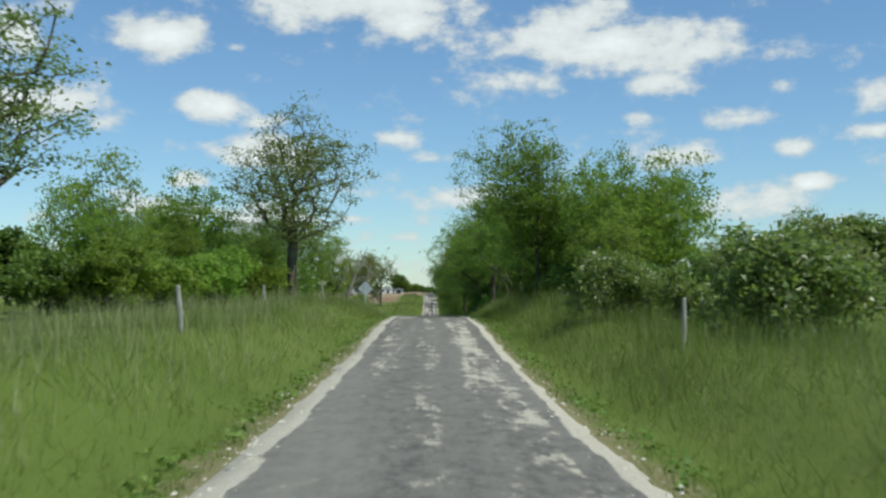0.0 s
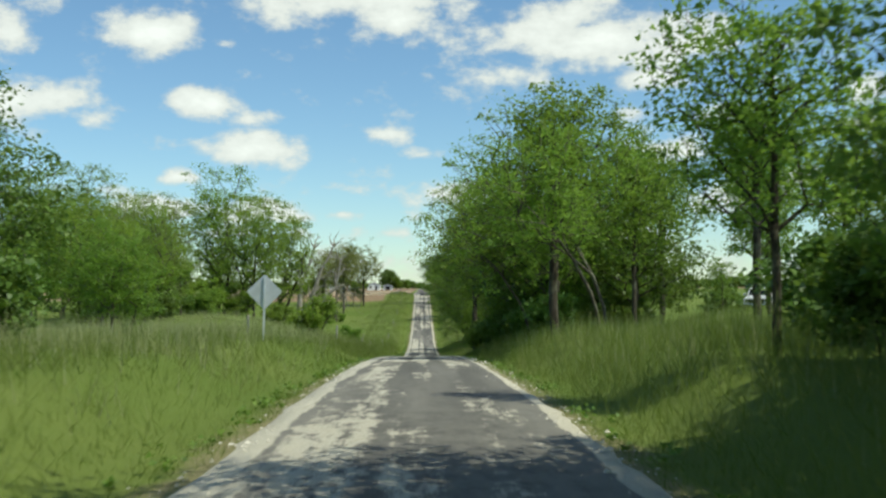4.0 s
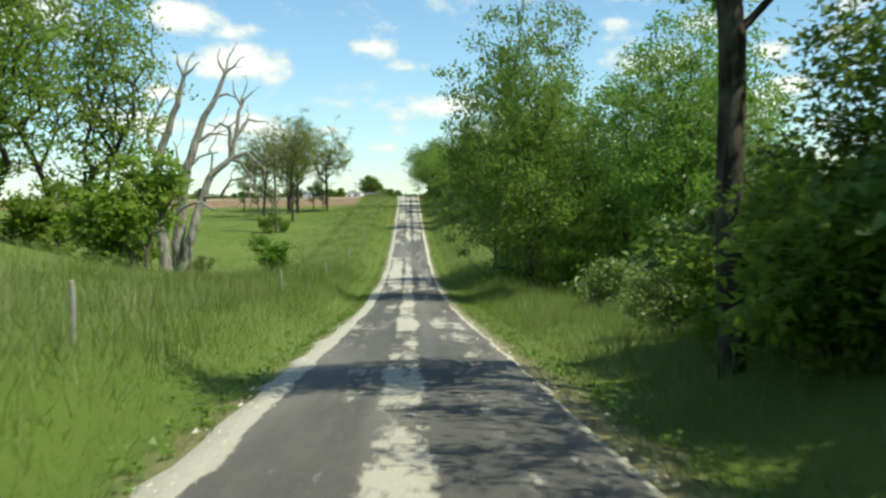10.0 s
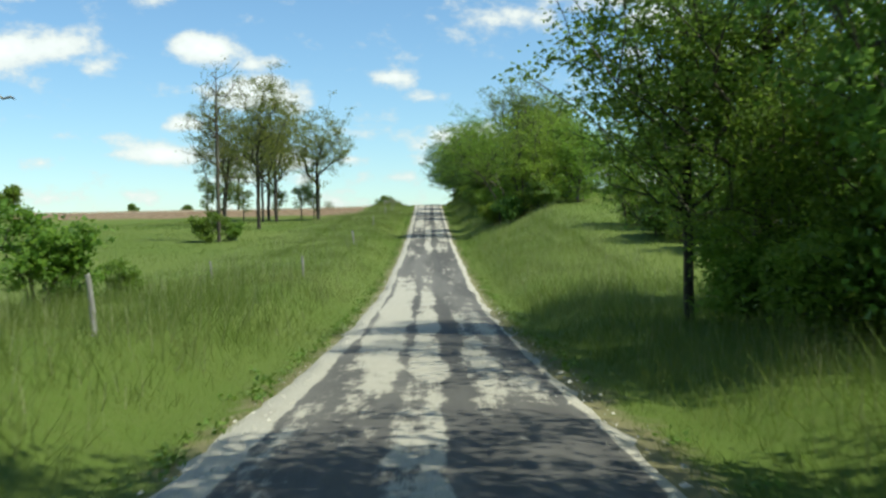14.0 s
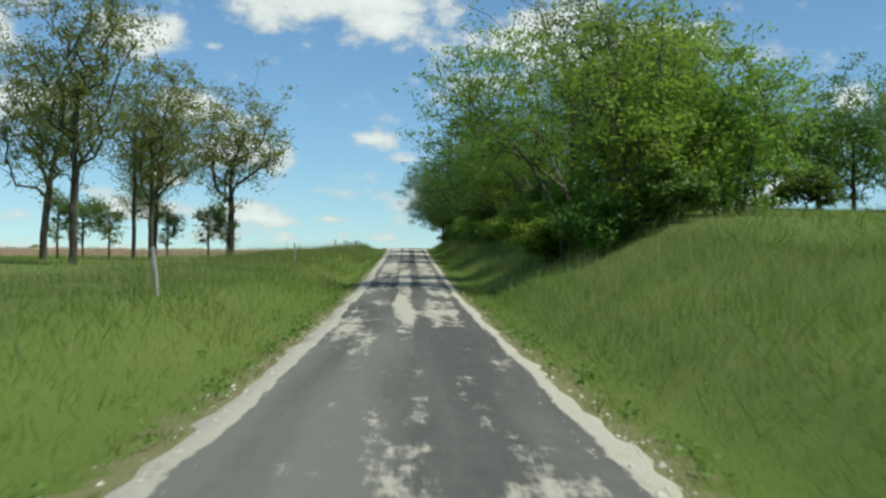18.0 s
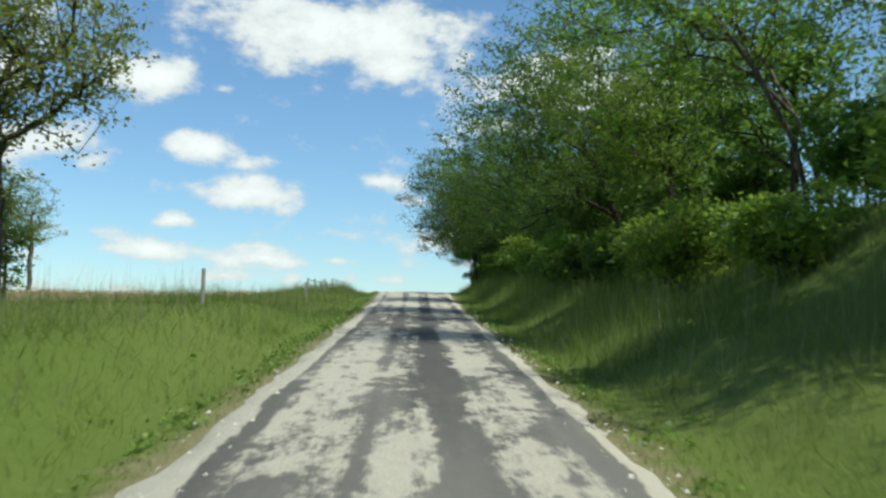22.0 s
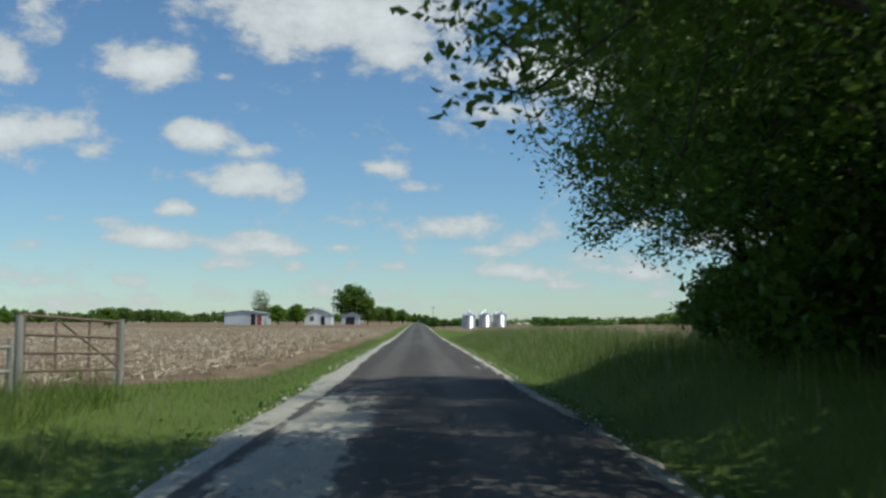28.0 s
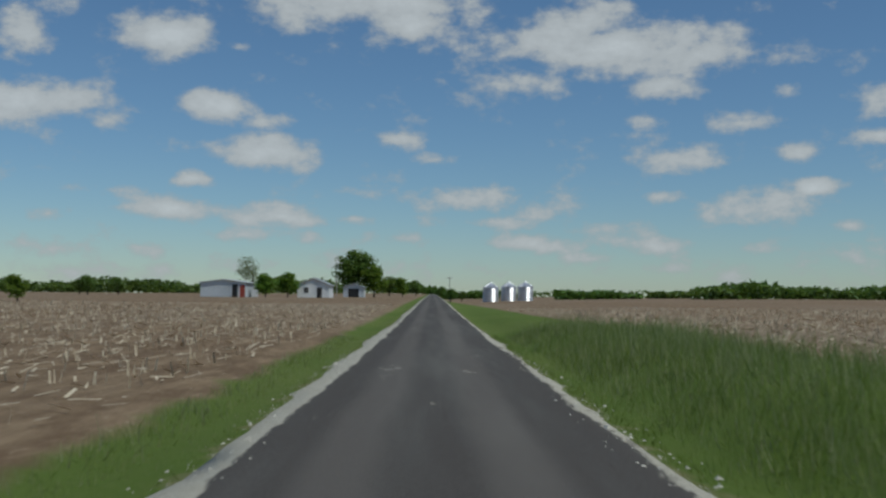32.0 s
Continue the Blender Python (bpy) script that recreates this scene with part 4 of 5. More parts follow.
# right, the climb
spots((wood_d, 12.6, 206, 1.0), (wood_a, 14.6, 200, 1.05), (wood_d, 13.4, 211, 1.0), (wood_c, 17.5, 205, 1.1), (wood_a, 16.2, 196, 1.05), (wood_c, 20, 198, 1.1), (wood_d, 11.6, 215, 0.8), (wood_a, 18, 214, 1.05), (under, 11.6, 208, 0.9), (under, 13, 201, 0.9), (under, 14.2, 196, 0.9), (wood_d, 21, 206, 1.2),
      (airy, 20, 215, 0.95), (under, 12.8, 216, 0.8))
spots((wood_d, 7.7, 237, 1.28), (wood_d, 11.0, 243, 1.38), (airy_low, 9.0, 246, 1.1), (under_b, 6.6, 240, 0.9), (under_b, 5.6, 242.2, 0.85), (wood_a, 12.2, 252, 1.15), (wood_c, 12, 254, 0.95), (wood_d, 11.2, 248, 1.28), (wood_d, 11.5, 238, 1.1), (under, 6.4, 236, 0.8), (under, 8.6, 235, 0.85),
      (wood_b, 10.0, 252, 0.95), (airy_low, 10.6, 257, 1.05), (tall_trunk, 9.2, 260, 0.85), (wood_b, 9.0, 265, 0.88), (wood_b, 10.5, 263, 0.8), (wood_c, 8.6, 271, 0.95), (wood_b, 7.2, 277, 0.92),
      (wood_a, 9.2, 280, 1.0), (wood_c, 8.4, 285, 0.95), (wood_b, 8.6, 292, 0.95), (wood_a, 7.6, 298, 0.85), (wood_c, 8.5, 303, 0.95), (wood_b, 6.6, 308, 0.9), (wood_a, 9.5, 314, 0.85),
      # the seven wood_c from (11.0, 331.5) are added to cast shade on grass
      (wood_c, 7.2, 317, 0.9), (wood_b, 12.5, 272, 0.8), (wood_b, 13.5, 288, 0.85), (wood_b, 12.5, 300, 0.85), (wood_b, 13, 250, 0.75), (wood_c, 11, 310, 0.95), (wood_c, 8.6, 326, 0.85), (wood_c, 7.3, 324, 0.9), (wood_c, 7.2, 328.3, 0.82), (under, 6.4, 326.5, 0.85), (under, 6.6, 329.5, 0.8), (wood_c, 11.0, 331.5, 1.1), (wood_c, 12.5, 336.5, 1.15), (wood_c, 15, 341, 1.15), (wood_c, 18, 346, 1.05), (wood_c, 22, 352, 1.1), (wood_c, 16, 334, 1.1), (wood_c, 20, 338, 1.1),
      # the six wood_c from (11.5, 306) are added behind to shade nearer trees
      (wood_c, 9.4, 324, 0.95), (wood_c, 10.5, 330, 0.9), (wood_c, 13, 327, 0.95), (under, 7.6, 327, 0.8), (under, 8.6, 332, 0.9), (under, 11, 333, 1.0), (under, 6.4, 324, 0.85), (wood_c, 11.5, 306, 1.25), (wood_c, 13.5, 314, 1.25), (wood_c, 10, 318, 1.1), (wood_c, 12, 322, 1.1), (wood_c, 9.5, 313, 1.05), (wood_c, 14.5, 320, 1.1),  (wood_b, 16, 280, 0.85))
spots((wood_a, 14.5, 249, 0.92), (wood_d, 17, 251, 1.0), (wood_c, 19.5, 247, 0.9), (under, 13, 246, 0.8), (young, 16, 256, 1.1), (wood_a, 23, 250, 0.95), (wood_c, 21.5, 256, 1.0), (under, 17, 245.5, 0.8), (under, 21, 243, 0.9))
spots(*[(under_b, 5.9 + 1.5 * float(step(-y, -266, -256)) + rng.uniform(-0.3, 0.6), y, rng.uniform(0.7, 0.95)) for y in np.arange(249, 322, 5.2)])
spots(*[(under, 8.0 + rng.uniform(-0.5, 1.0), y, rng.uniform(0.8, 1.0)) for y in np.arange(252, 328, 7.5)])
overhang((edge_b, 6.2, 241, 1.0), (edge_b, 8.0, 268, 0.9), (edge_a, 7.6, 277, 0.85), (edge_c, 7.2, 284, 0.9),
         (edge_c, 7.6, 293, 0.85), (edge_a, 7.0, 303, 0.85), (edge_c, 6.8, 311, 0.85), (edge_d, 4.0, 316.1, 0.92), (edge_d, 5.8, 327.6, 0.82), (edge_d, 5.6, 321, 0.78), (edge_d, 5.4, 324.5, 0.8))
spots((wood_c, 7.5, 321, 1.25), (wood_c, 8.5, 315.5, 1.3), (wood_c, 6.9, 326, 1.15), (wood_c, 10.5, 325, 1.3), (under, 5.2, 317, 0.8), (under, 5.4, 321, 0.85), (under, 5.3, 312, 0.8), (under, 4.5, 322.6, 0.6), (under, 4.9, 325.5, 0.6))
spots((wood_b, 8.2, 84, 1.0), (tall_trunk, 11.4, 79, 0.85), (wood_b, 14.9, 90, 1.1), (tall_trunk, 12.2, 97, 1.0), (wood_b, 18.0, 98, 1.15), (wood_b, 20.5, 106, 1.15), (wood_b, 16.4, 84, 1.0))
spots(*[(under, 5.7 + rng.uniform(-0.25, 0.4), y, rng.uniform(0.6, 0.76)) for y in np.arange(279, 314, 2.9)])
spots((wood_c, 6.6, 286, 0.8), (wood_c, 6.9, 296, 0.85), (wood_c, 6.7, 305, 0.8))
# woods behind, seen between the trunks and over the bushes
spots(*[(wood_b if i % 2 else wood_c, 20 + rng.uniform(0, 8), y, rng.uniform(0.62, 0.8)) for i, y in enumerate(np.arange(84, 128, 7.5))])
spots(*[(far_tree, 30 + rng.uniform(0, 22), y, rng.uniform(0.75, 1.0)) for y in np.arange(84, 150, 8.0)])
spots(*[(airy, 26 + rng.uniform(0, 14), y, rng.uniform(0.7, 0.9)) for y in np.arange(84, 118, 9.0)])
spots(*[(far_tree, -32 - rng.uniform(0, 20), y, rng.uniform(0.7, 1.0)) for y in np.arange(40, 160, 12.0)])

# ---- the bare dead tree in the hollow ----


OLD_STEMS = [  # thickness at the foot, then (across, up) along each old stem, in metres
    (0.42, [(-0.3, -0.3), (-0.6, 3.0), (-0.75, 5.2), (-0.6, 7.0), (0.0, 8.8), (0.7, 10.8), (1.1, 12.0)]),
    (0.40, [(0.15, -0.3), (0.3, 3.0), (0.6, 5.3), (0.9, 6.7), (1.5, 8.2), (2.0, 9.6), (2.7, 10.9), (3.3, 12.3)]),
    (0.33, [(0.55, -0.3), (1.1, 2.4), (1.8, 4.8), (2.4, 6.2), (3.6, 7.2), (3.9, 8.4), (4.2, 10.4)]),
]
BOUGHS = [  # stem, place on it (node), thickness, then (across, up) from there
    (0, 3, 0.16, [(-0.5, 1.6), (0.2, 3.2), (0.9, 4.2)]),
    (1, 2, 0.13, [(-0.3, 1.6), (-0.5, 3.0)]),
    (1, 4, 0.14, [(0.9, 0.5), (2.0, 0.4)]),
    (1, 3, 0.13, [(0.7, 0.6), (1.8, 0.85)]),
    (1, 6, 0.12, [(0.6, 0.15), (1.2, -0.05)]),
    (2, 4, 0.14, [(0.0, 1.9), (-0.6, 2.1), (-1.0, 1.7)]),
    (2, 5, 0.13, [(0.7, 1.0), (1.7, 0.9)]),
    (2, 4, 0.14, [(0.9, 0.3), (1.6, -0.3), (2.7, -1.1)]),
    (2, 4, 0.13, [(0.6, -0.3), (1.3, -1.1), (1.7, -2.4)]),
    (2, 3, 0.10, [(0.1, 1.2), (-0.1, 1.7)]),
    (0, 1, 0.14, [(1.3, 1.3), (2.6, 1.6), (3.4, 1.1)]),
    (2, 2, 0.12, [(1.2, 0.1), (1.9, 1.0), (3.2, 1.2)]),
]


def dead_tree(x, y):
    """Old bare stems from one foot, with crooked limbs that fork into short snags."""
    r = np.random.default_rng(77)
    pos, par, rad = [], [], []

    def run(last, at, points, thick, level):
        nodes = []
        for i, p in enumerate(points):
            n = max(2, int((p - at).length / 0.45))
            a = at
            for j in range(1, n + 1):
                at = a.lerp(p, j / n) + Vector(r.normal(0, 0.035, 3))
                u = (i + j / n) / len(points)
                pos.append(at), par.append(last), rad.append(thick * (1 - 0.72 * u))
                last = len(pos) - 1
                if 0 < level < 3 and u > 0.3 and r.uniform() < (0.0, 0.30, 0.22)[level]:
                    way = (p - a).normalized()
                    side = way.cross(Vector(r.normal(0, 1, 3))).normalized() + Vector((0, 0, 0.25))
                    ln = r.uniform(0.35, 1.1) / level
                    sub = [at + (way * 0.6 + side * 0.8) * ln, at + (way * 1.1 + side * 1.1 + Vector(r.normal(0, 0.25, 3))) * ln * 1.7]
                    if level < 2:
                        run(last, at, sub, thick * (1 - 0.72 * u) * 0.6, level + 1)
                    else:
                        run(last, at, sub[:1], thick * (1 - 0.72 * u) * 0.55, 3)
            nodes.append(last)
        return nodes

    joints = []
    for k, (thick, line) in enumerate(OLD_STEMS):
        depth = (0.0, 0.5, -0.3)[k]
        pts = [Vector((u, depth + 0.06 * v * (k - 1), v)) for u, v in line]
        pos.append(pts[0]), par.append(-1), rad.append(thick * 1.35)
        joints.append([len(pos) - 1] + run(len(pos) - 1, pts[0], pts[1:], thick, 0))
        tip = pts[-1]
        for way in ((-0.5, 0.2, 0.9), (0.6, -0.2, 0.5), (0.2, 0.5, 1.0)):
            run(joints[-1][-1], tip, [tip + Vector(way) * 0.8, tip + Vector(way) * 1.3 + Vector((0.2, 0, 0.2))], thick * 0.25, 2)
    for k, node, thick, line in BOUGHS:
        at = pos[joints[k][node]]
        turn = r.uniform(-0.5, 0.5)
        run(joints[k][node], at, [at + Vector((u, turn * abs(u), v)) for u, v in line], thick, 1)
    P, R = np.array([tuple(p) for p in pos]), np.maximum(np.array(rad), 0.02)
    ids = [i for i in range(len(pos)) if par[i] >= 0]
    top = thing("dead_tree", "dead grey tree with bare forked limbs, bark gone", "dead tree")
    for kind, some, sides in (("trunk", [i for i in ids if R[i] > 0.09], 9), ("crown", [i for i in ids if R[i] <= 0.09], 6)):
        V, F = limbs(P, par, R, some, sides)
        ob = child(kind, mesh_of(kind, V, F, BARK_PALE, True), top)
        if kind == "crown":
            tagged(ob, "bare grey crown without leaves", kind="stuff")
    plant(top, x, y, 1.0, 0)


dead_tree(-14.2, 174)

# ---- fence posts ----


def post_mesh(name, h, r0, r1, mat, seed):
    r = np.random.default_rng(seed)
    bm = bmesh.new()
    rings = []
    for k, z in enumerate((-0.4, 0.0, 0.35 * h, 0.7 * h, h - 0.03, h)):
        rad = (r0 + (r1 - r0) * max(z, 0) / h) * (0.8 if k == 5 else 1)
        rings.append([bm.verts.new((math.cos(a) * rad * r.uniform(0.9, 1.1) + 0.012 * math.sin(3 * z), math.sin(a) * rad * r.uniform(0.9, 1.1), z + (0.02 * math.cos(a) if k == 5 else 0)))
                      for a in [i * math.pi / 4 for i in range(8)]])
    for a, b in zip(rings, rings[1:]):
        for i in range(8):
            bm.faces.new((a[i], a[(i + 1) % 8], b[(i + 1) % 8], b[i]))
    bm.faces.new(rings[-1])
    me = bpy.data.meshes.new(name)
    bm.to_mesh(me)
    bm.free()
    me.materials.append(mat)
    return me


POSTS = [post_mesh("fence_post", 1.3, 0.05, 0.043, POST_WOOD, 1), post_mesh("fence_post", 1.2, 0.042, 0.036, POST_WOOD, 2)]
rng = np.random.default_rng(8)
for k, (px, py, h) in enumerate(((-4.66, 20.2, 1.05), (-4.5, 45.5, 1.08), (-5.9, 38, 0.95), (-4.98, 73.6, 1.0), (-4.45, 98.7, 1.1), (-4.5, 123.7, 1.1),
                                 (-5.3, 153.8, 1.1), (-4.6, 169, 1.1), (-4.75, 194.6, 1.0), (-8.3, 195.2, 1.0), (-4.69, 221.4, 1.15), (-4.75, 246.5, 1.1), (-4.7, 271, 1.0), (-4.8, 294.6, 1.15), (-4.9, 306, 1.0),
                                 (4.4, 18.5, 1.2), (4.9, 31, 1.1), (5.0, 44, 1.0))):
    p = new("fence_post", POSTS[k % 2])
    p.matrix_world = pose(px, py, float(ground_z(px, py)), rng.normal(0, 2), rng.normal(0, 2.5), rng.uniform(0, 90)) @ Matrix.Diagonal((1, 1, h * 0.62, 1))
    tagged(p, "weathered grey wooden fence post in the long grass", "fence post", "fence posts along the lane")

# ---- the road sign, seen from behind ----


def road_sign(x, y):
    s = thing("road_sign", "diamond warning sign seen from behind, bare grey metal", "road sign", m=pose(x, y, float(ground_z(x, y)), 0, 1.2, 8))
    bm = bmesh.new()
    half, cut, cz = 0.505, 0.05, 1.36
    out = []
    for a in (0, 90, 180, 270):
        for o in (-1, 0, 1):
            u = Vector((half - (cut * 0.45 if o == 0 else cut), o * cut))
            ca, sa_ = math.cos(radians(a)), math.sin(radians(a))
            out.append((u.x * ca - u.y * sa_, u.x * sa_ + u.y * ca))
    lo, hi = [bm.verts.new((u, 0.045, cz + v)) for u, v in out], [bm.verts.new((u, 0.049, cz + v)) for u, v in out]
    bm.faces.new(lo), bm.faces.new(list(reversed(hi)))
    for i in range(len(out)):
        j = (i + 1) % len(out)
        bm.faces.new((lo[j], lo[i], hi[i], hi[j]))
    plate = part("plate", bm, SIGN_METAL, s)
    for z in (cz - 0.3, cz + 0.3):
        bm = bmesh.new()
        rod(bm, (0, -0.035, z), (0, 0.052, z), 0.012, n=6)
        part("bolt", bm, STEEL, plate)
    bm = bmesh.new()
    for a, b in ((-0.032, -0.026), (0.026, 0.032)):
        box(bm, a, b, -0.02, 0.044, -0.5, cz + 0.46)
    box(bm, -0.026, 0.026, -0.024, -0.02, -0.5, cz + 0.46)
    part("post", bm, STEEL, s, "galvanised channel post")


road_sign(-4.44, 73.1)

# ---- the vehicle parked behind the trees ----
CAR_WHITE = simple("white_car_paint", (0.70, 0.71, 0.71), (0.78, 0.78, 0.77), 3, 0.3, 0, (1, 1, 1), 0.02)
CAR_GLASS = simple("dark_car_glass", (0.02, 0.024, 0.026), (0.035, 0.04, 0.042), 3, 0.08, 0, (1, 1, 1), 0.0)
RUBBER = simple("black_rubber", (0.015, 0.015, 0.015), (0.03, 0.03, 0.03), 20, 0.85)
CHROME = simple("chrome", (0.7, 0.7, 0.7), (0.8, 0.8, 0.8), 5, 0.15, 1.0, (1, 1, 1), 0.0)


def loft(bm, sections):
    """A closed body through rings of equally many points."""
    rings = [[bm.verts.new(p) for p in ring] for ring in sections]
    for a, b in zip(rings, rings[1:]):
        for i in range(len(a)):
            j = (i + 1) % len(a)
            bm.faces.new((a[i], a[j], b[j], b[i]))
    bm.faces.new(list(reversed(rings[0]))), bm.faces.new(rings[-1])
    bmesh.ops.recalc_face_normals(bm, faces=bm.faces)


def parked_car(x, y, turn):
    """A boxy white utility vehicle; its nose points along its own -y."""
    c = thing("car", "white boxy utility vehicle parked on grass behind trees", "car", m=pose(x, y, float(ground_z(x, y)), 0, 0, turn))

    def ring(yy, w, z0, z1, cut=0.12):
        return [(-w, yy, z0), (w, yy, z0), (w, yy, z1 - cut), (w - cut, yy, z1), (-w + cut, yy, z1), (-w, yy, z1 - cut)]

    bm = bmesh.new()
    loft(bm, [ring(-2.2, 0.80, 0.5, 0.98), ring(-2.1, 0.86, 0.42, 1.05), ring(-0.9, 0.88, 0.40, 1.12), ring(2.1, 0.88, 0.40, 1.12), ring(2.2, 0.84, 0.5, 1.05)])
    body = part("body", bm, CAR_WHITE, c)
    bm = bmesh.new()
    loft(bm, [ring(-0.85, 0.80, 1.10, 1.16, 0.03), ring(-0.35, 0.74, 1.10, 1.70, 0.1), ring(1.7, 0.74, 1.10, 1.74, 0.1), ring(2.12, 0.80, 1.10, 1.20, 0.05)])
    part("roof", bm, CAR_WHITE, c)
    bm = bmesh.new()
    bm.faces.new([bm.verts.new(p) for p in ((-0.70, -0.84, 1.19), (0.70, -0.84, 1.19), (0.62, -0.43, 1.63), (-0.62, -0.43, 1.63))])
    bmesh.ops.solidify(bm, geom=list(bm.faces), thickness=0.03)
    part("windscreen", bm, CAR_GLASS, c)
    for s in (-1, 1):
        for y0, y1 in ((-0.15, 0.6), (0.7, 1.5)):
            bm = bmesh.new()
            box(bm, s * 0.765 - 0.02, s * 0.765 + 0.02, y0, y1, 1.2, 1.6)
            part("side_window", bm, CAR_GLASS, c)
        bm = bmesh.new()
        rod(bm, (s * 0.63, -2.2, 0.82), (s * 0.63, -2.24, 0.82), 0.11, 0.10, 14)
        part("headlight", bm, CHROME, c)
        bm = bmesh.new()
        box(bm, s * 0.98 - 0.09, s * 0.98 + 0.09, -0.75, -0.66, 1.16, 1.32, bevel=0.02)
        part("mirror", bm, CAR_WHITE, c)
        for yy in (-1.45, 1.4):
            bm = bmesh.new()
            rod(bm, (s * 0.68, yy, 0.34), (s * 0.90, yy, 0.34), 0.34, n=20)
            tyre = part("tyre", bm, RUBBER, c)
            bm = bmesh.new()
            rod(bm, (s * 0.88, yy, 0.34), (s * 0.912, yy, 0.34), 0.20, 0.17, 14)
            part("rim", bm, CHROME, tyre)
    bm = bmesh.new()
    box(bm, -0.5, 0.5, -2.24, -2.18, 0.66, 0.94, bevel=0.02)
    grille = part("grille", bm, RUBBER, body, "black grille")
    bm = bmesh.new()
    for i in range(6):
        box(bm, -0.42 + i * 0.15, -0.36 + i * 0.15, -2.26, -2.235, 0.69, 0.91)
    part("slat", bm, CHROME, grille)
    bm = bmesh.new()
    box(bm, -0.86, 0.86, -2.36, -2.2, 0.44, 0.60, bevel=0.03)
    part("bumper", bm, CHROME, c, "pale front bumper")


parked_car(23.3, 116, -26)

# ---- field gate and pipe rails ----


def field_gate(x0, y0, x1, y1):
    a, b = Vector((x0, y0, float(ground_z(x0, y0)))), Vector((x1, y1, float(ground_z(x1, y1))))
    g = thing("field_gate", "rusty pipe gate and corral rails beside the stubble", "gate", m=Matrix.Translation(a))
    d = b - a
    for u in (0.0, 1.0):
        bm = bmesh.new()
        rod(bm, d * u + Vector((0, 0, -0.4)), d * u + Vector((0, 0, 1.2)), 0.07, 0.06, 10)
        part("post", bm, POST_WOOD, g, "weathered wooden gate post")
    for z in (0.3, 0.58, 0.86, 1.15):
        bm = bmesh.new()
        rod(bm, d * 0.03 + Vector((0, 0, z)), d * 0.97 + Vector((0, 0, z + 0.05)), 0.024)
        part("rail", bm, RUST, g)
    for u in (0.04, 0.35, 0.68, 0.96):
        bm = bmesh.new()
        rod(bm, d * u + Vector((0, 0, 0.33)), d * u + Vector((0, 0, 1.2)), 0.02)
        part("upright", bm, RUST, g)
    bm = bmesh.new()
    rod(bm, d * 0.04 + Vector((0, 0, 0.36)), d * 0.66 + Vector((0, 0, 1.14)), 0.016)
    part("brace", bm, RUST, g)


field_gate(-5.45, 328.7, -6.0, 325.2)


def rail_fence(x0, y0, x1, y1, n):
    a, b = Vector((x0, y0, float(ground_z(x0, y0)))), Vector((x1, y1, float(ground_z(x1, y1))))
    f = thing("rail_fence", "low weathered rail fence running from the gate", "fence", m=Matrix.Translation(a))
    d = b - a
    for i in range(n + 1):
        bm = bmesh.new()
        u = i / n
        rod(bm, d * u + Vector((0, 0, -0.4)), d * u + Vector((0.01 * i, 0, 0.85 + 0.05 * (i % 2))), 0.055, 0.045, 8)
        part("post", bm, POST_WOOD, f)
    for z in (0.36, 0.72):
        for i in range(n):
            bm = bmesh.new()
            rod(bm, d * (i / n) + Vector((0, 0, z)), d * ((i + 1) / n) + Vector((0, 0, z + 0.03)), 0.03)
            part("rail", bm, POST_WOOD, f)


rail_fence(-6.05, 325.0, -6.6, 313.0, 4)

# ---- the farmstead and fields beyond ----


def grain_bin(x, y, r, h):
    z = float(ground_z(x, y))
    g = thing("grain_bin", "round corrugated steel grain bin with conical roof", "grain bin", "grain bins by the lane", pose(x, y, z))
    n, k = 40, 40
    a = np.arange(n) / n * 2 * np.pi
    zz = np.linspace(-0.2, h, k)
    rr = r + 0.035 * np.cos(np.arange(k) * np.pi)
    V = np.stack([np.cos(a)[None] * rr[:, None], np.sin(a)[None] * rr[:, None], np.repeat(zz[:, None], n, 1)], -1).reshape(-1, 3)
    I, J = np.meshgrid(np.arange(k - 1), np.arange(n), indexing="ij")
    F = np.stack([I * n + J, I * n + (J + 1) % n, (I + 1) * n + (J + 1) % n, (I + 1) * n + J], -1).reshape(-1, 4)
    child("wall", mesh_of("wall", V, F, STEEL), g)
    bm = bmesh.new()
    bmesh.ops.create_cone(bm, segments=24, radius1=r + 0.15, radius2=0.4, depth=1.3, cap_ends=True, matrix=Matrix.Translation((0, 0, h + 0.65)))
    roof = part("roof", bm, STEEL, g, "conical ribbed steel roof")
    for i in range(24):
        bm = bmesh.new()
        b = i / 24 * 2 * math.pi
        rod(bm, (math.cos(b) * (r + 0.14), math.sin(b) * (r + 0.14), h + 0.02), (math.cos(b) * 0.4, math.sin(b) * 0.4, h + 1.32), 0.03, n=4)
        part("rib", bm, STEEL, roof)
    bm = bmesh.new()
    bmesh.ops.create_cone(bm, segments=16, radius1=0.5, radius2=0.3, depth=0.35, cap_ends=True, matrix=Matrix.Translation((0, 0, h + 1.45)))
    part("cap", bm, STEEL, g)
    bm = bmesh.new()
    for s in (-0.22, 0.22):
        rod(bm, (s, -r - 0.12, 0.3), (s, -r - 0.12, h), 0.025, n=5)
    for i in range(int(h / 0.4)):
        rod(bm, (-0.22, -r - 0.12, 0.4 + i * 0.4), (0.22, -r - 0.12, 0.4 + i * 0.4), 0.015, n=5)
    part("ladder", bm, STEEL, g)


for bx in (17.6, 23.2, 28.4):
    grain_bin(bx, 676 + (bx - 17) * 0.3, 2.35, 4.3)


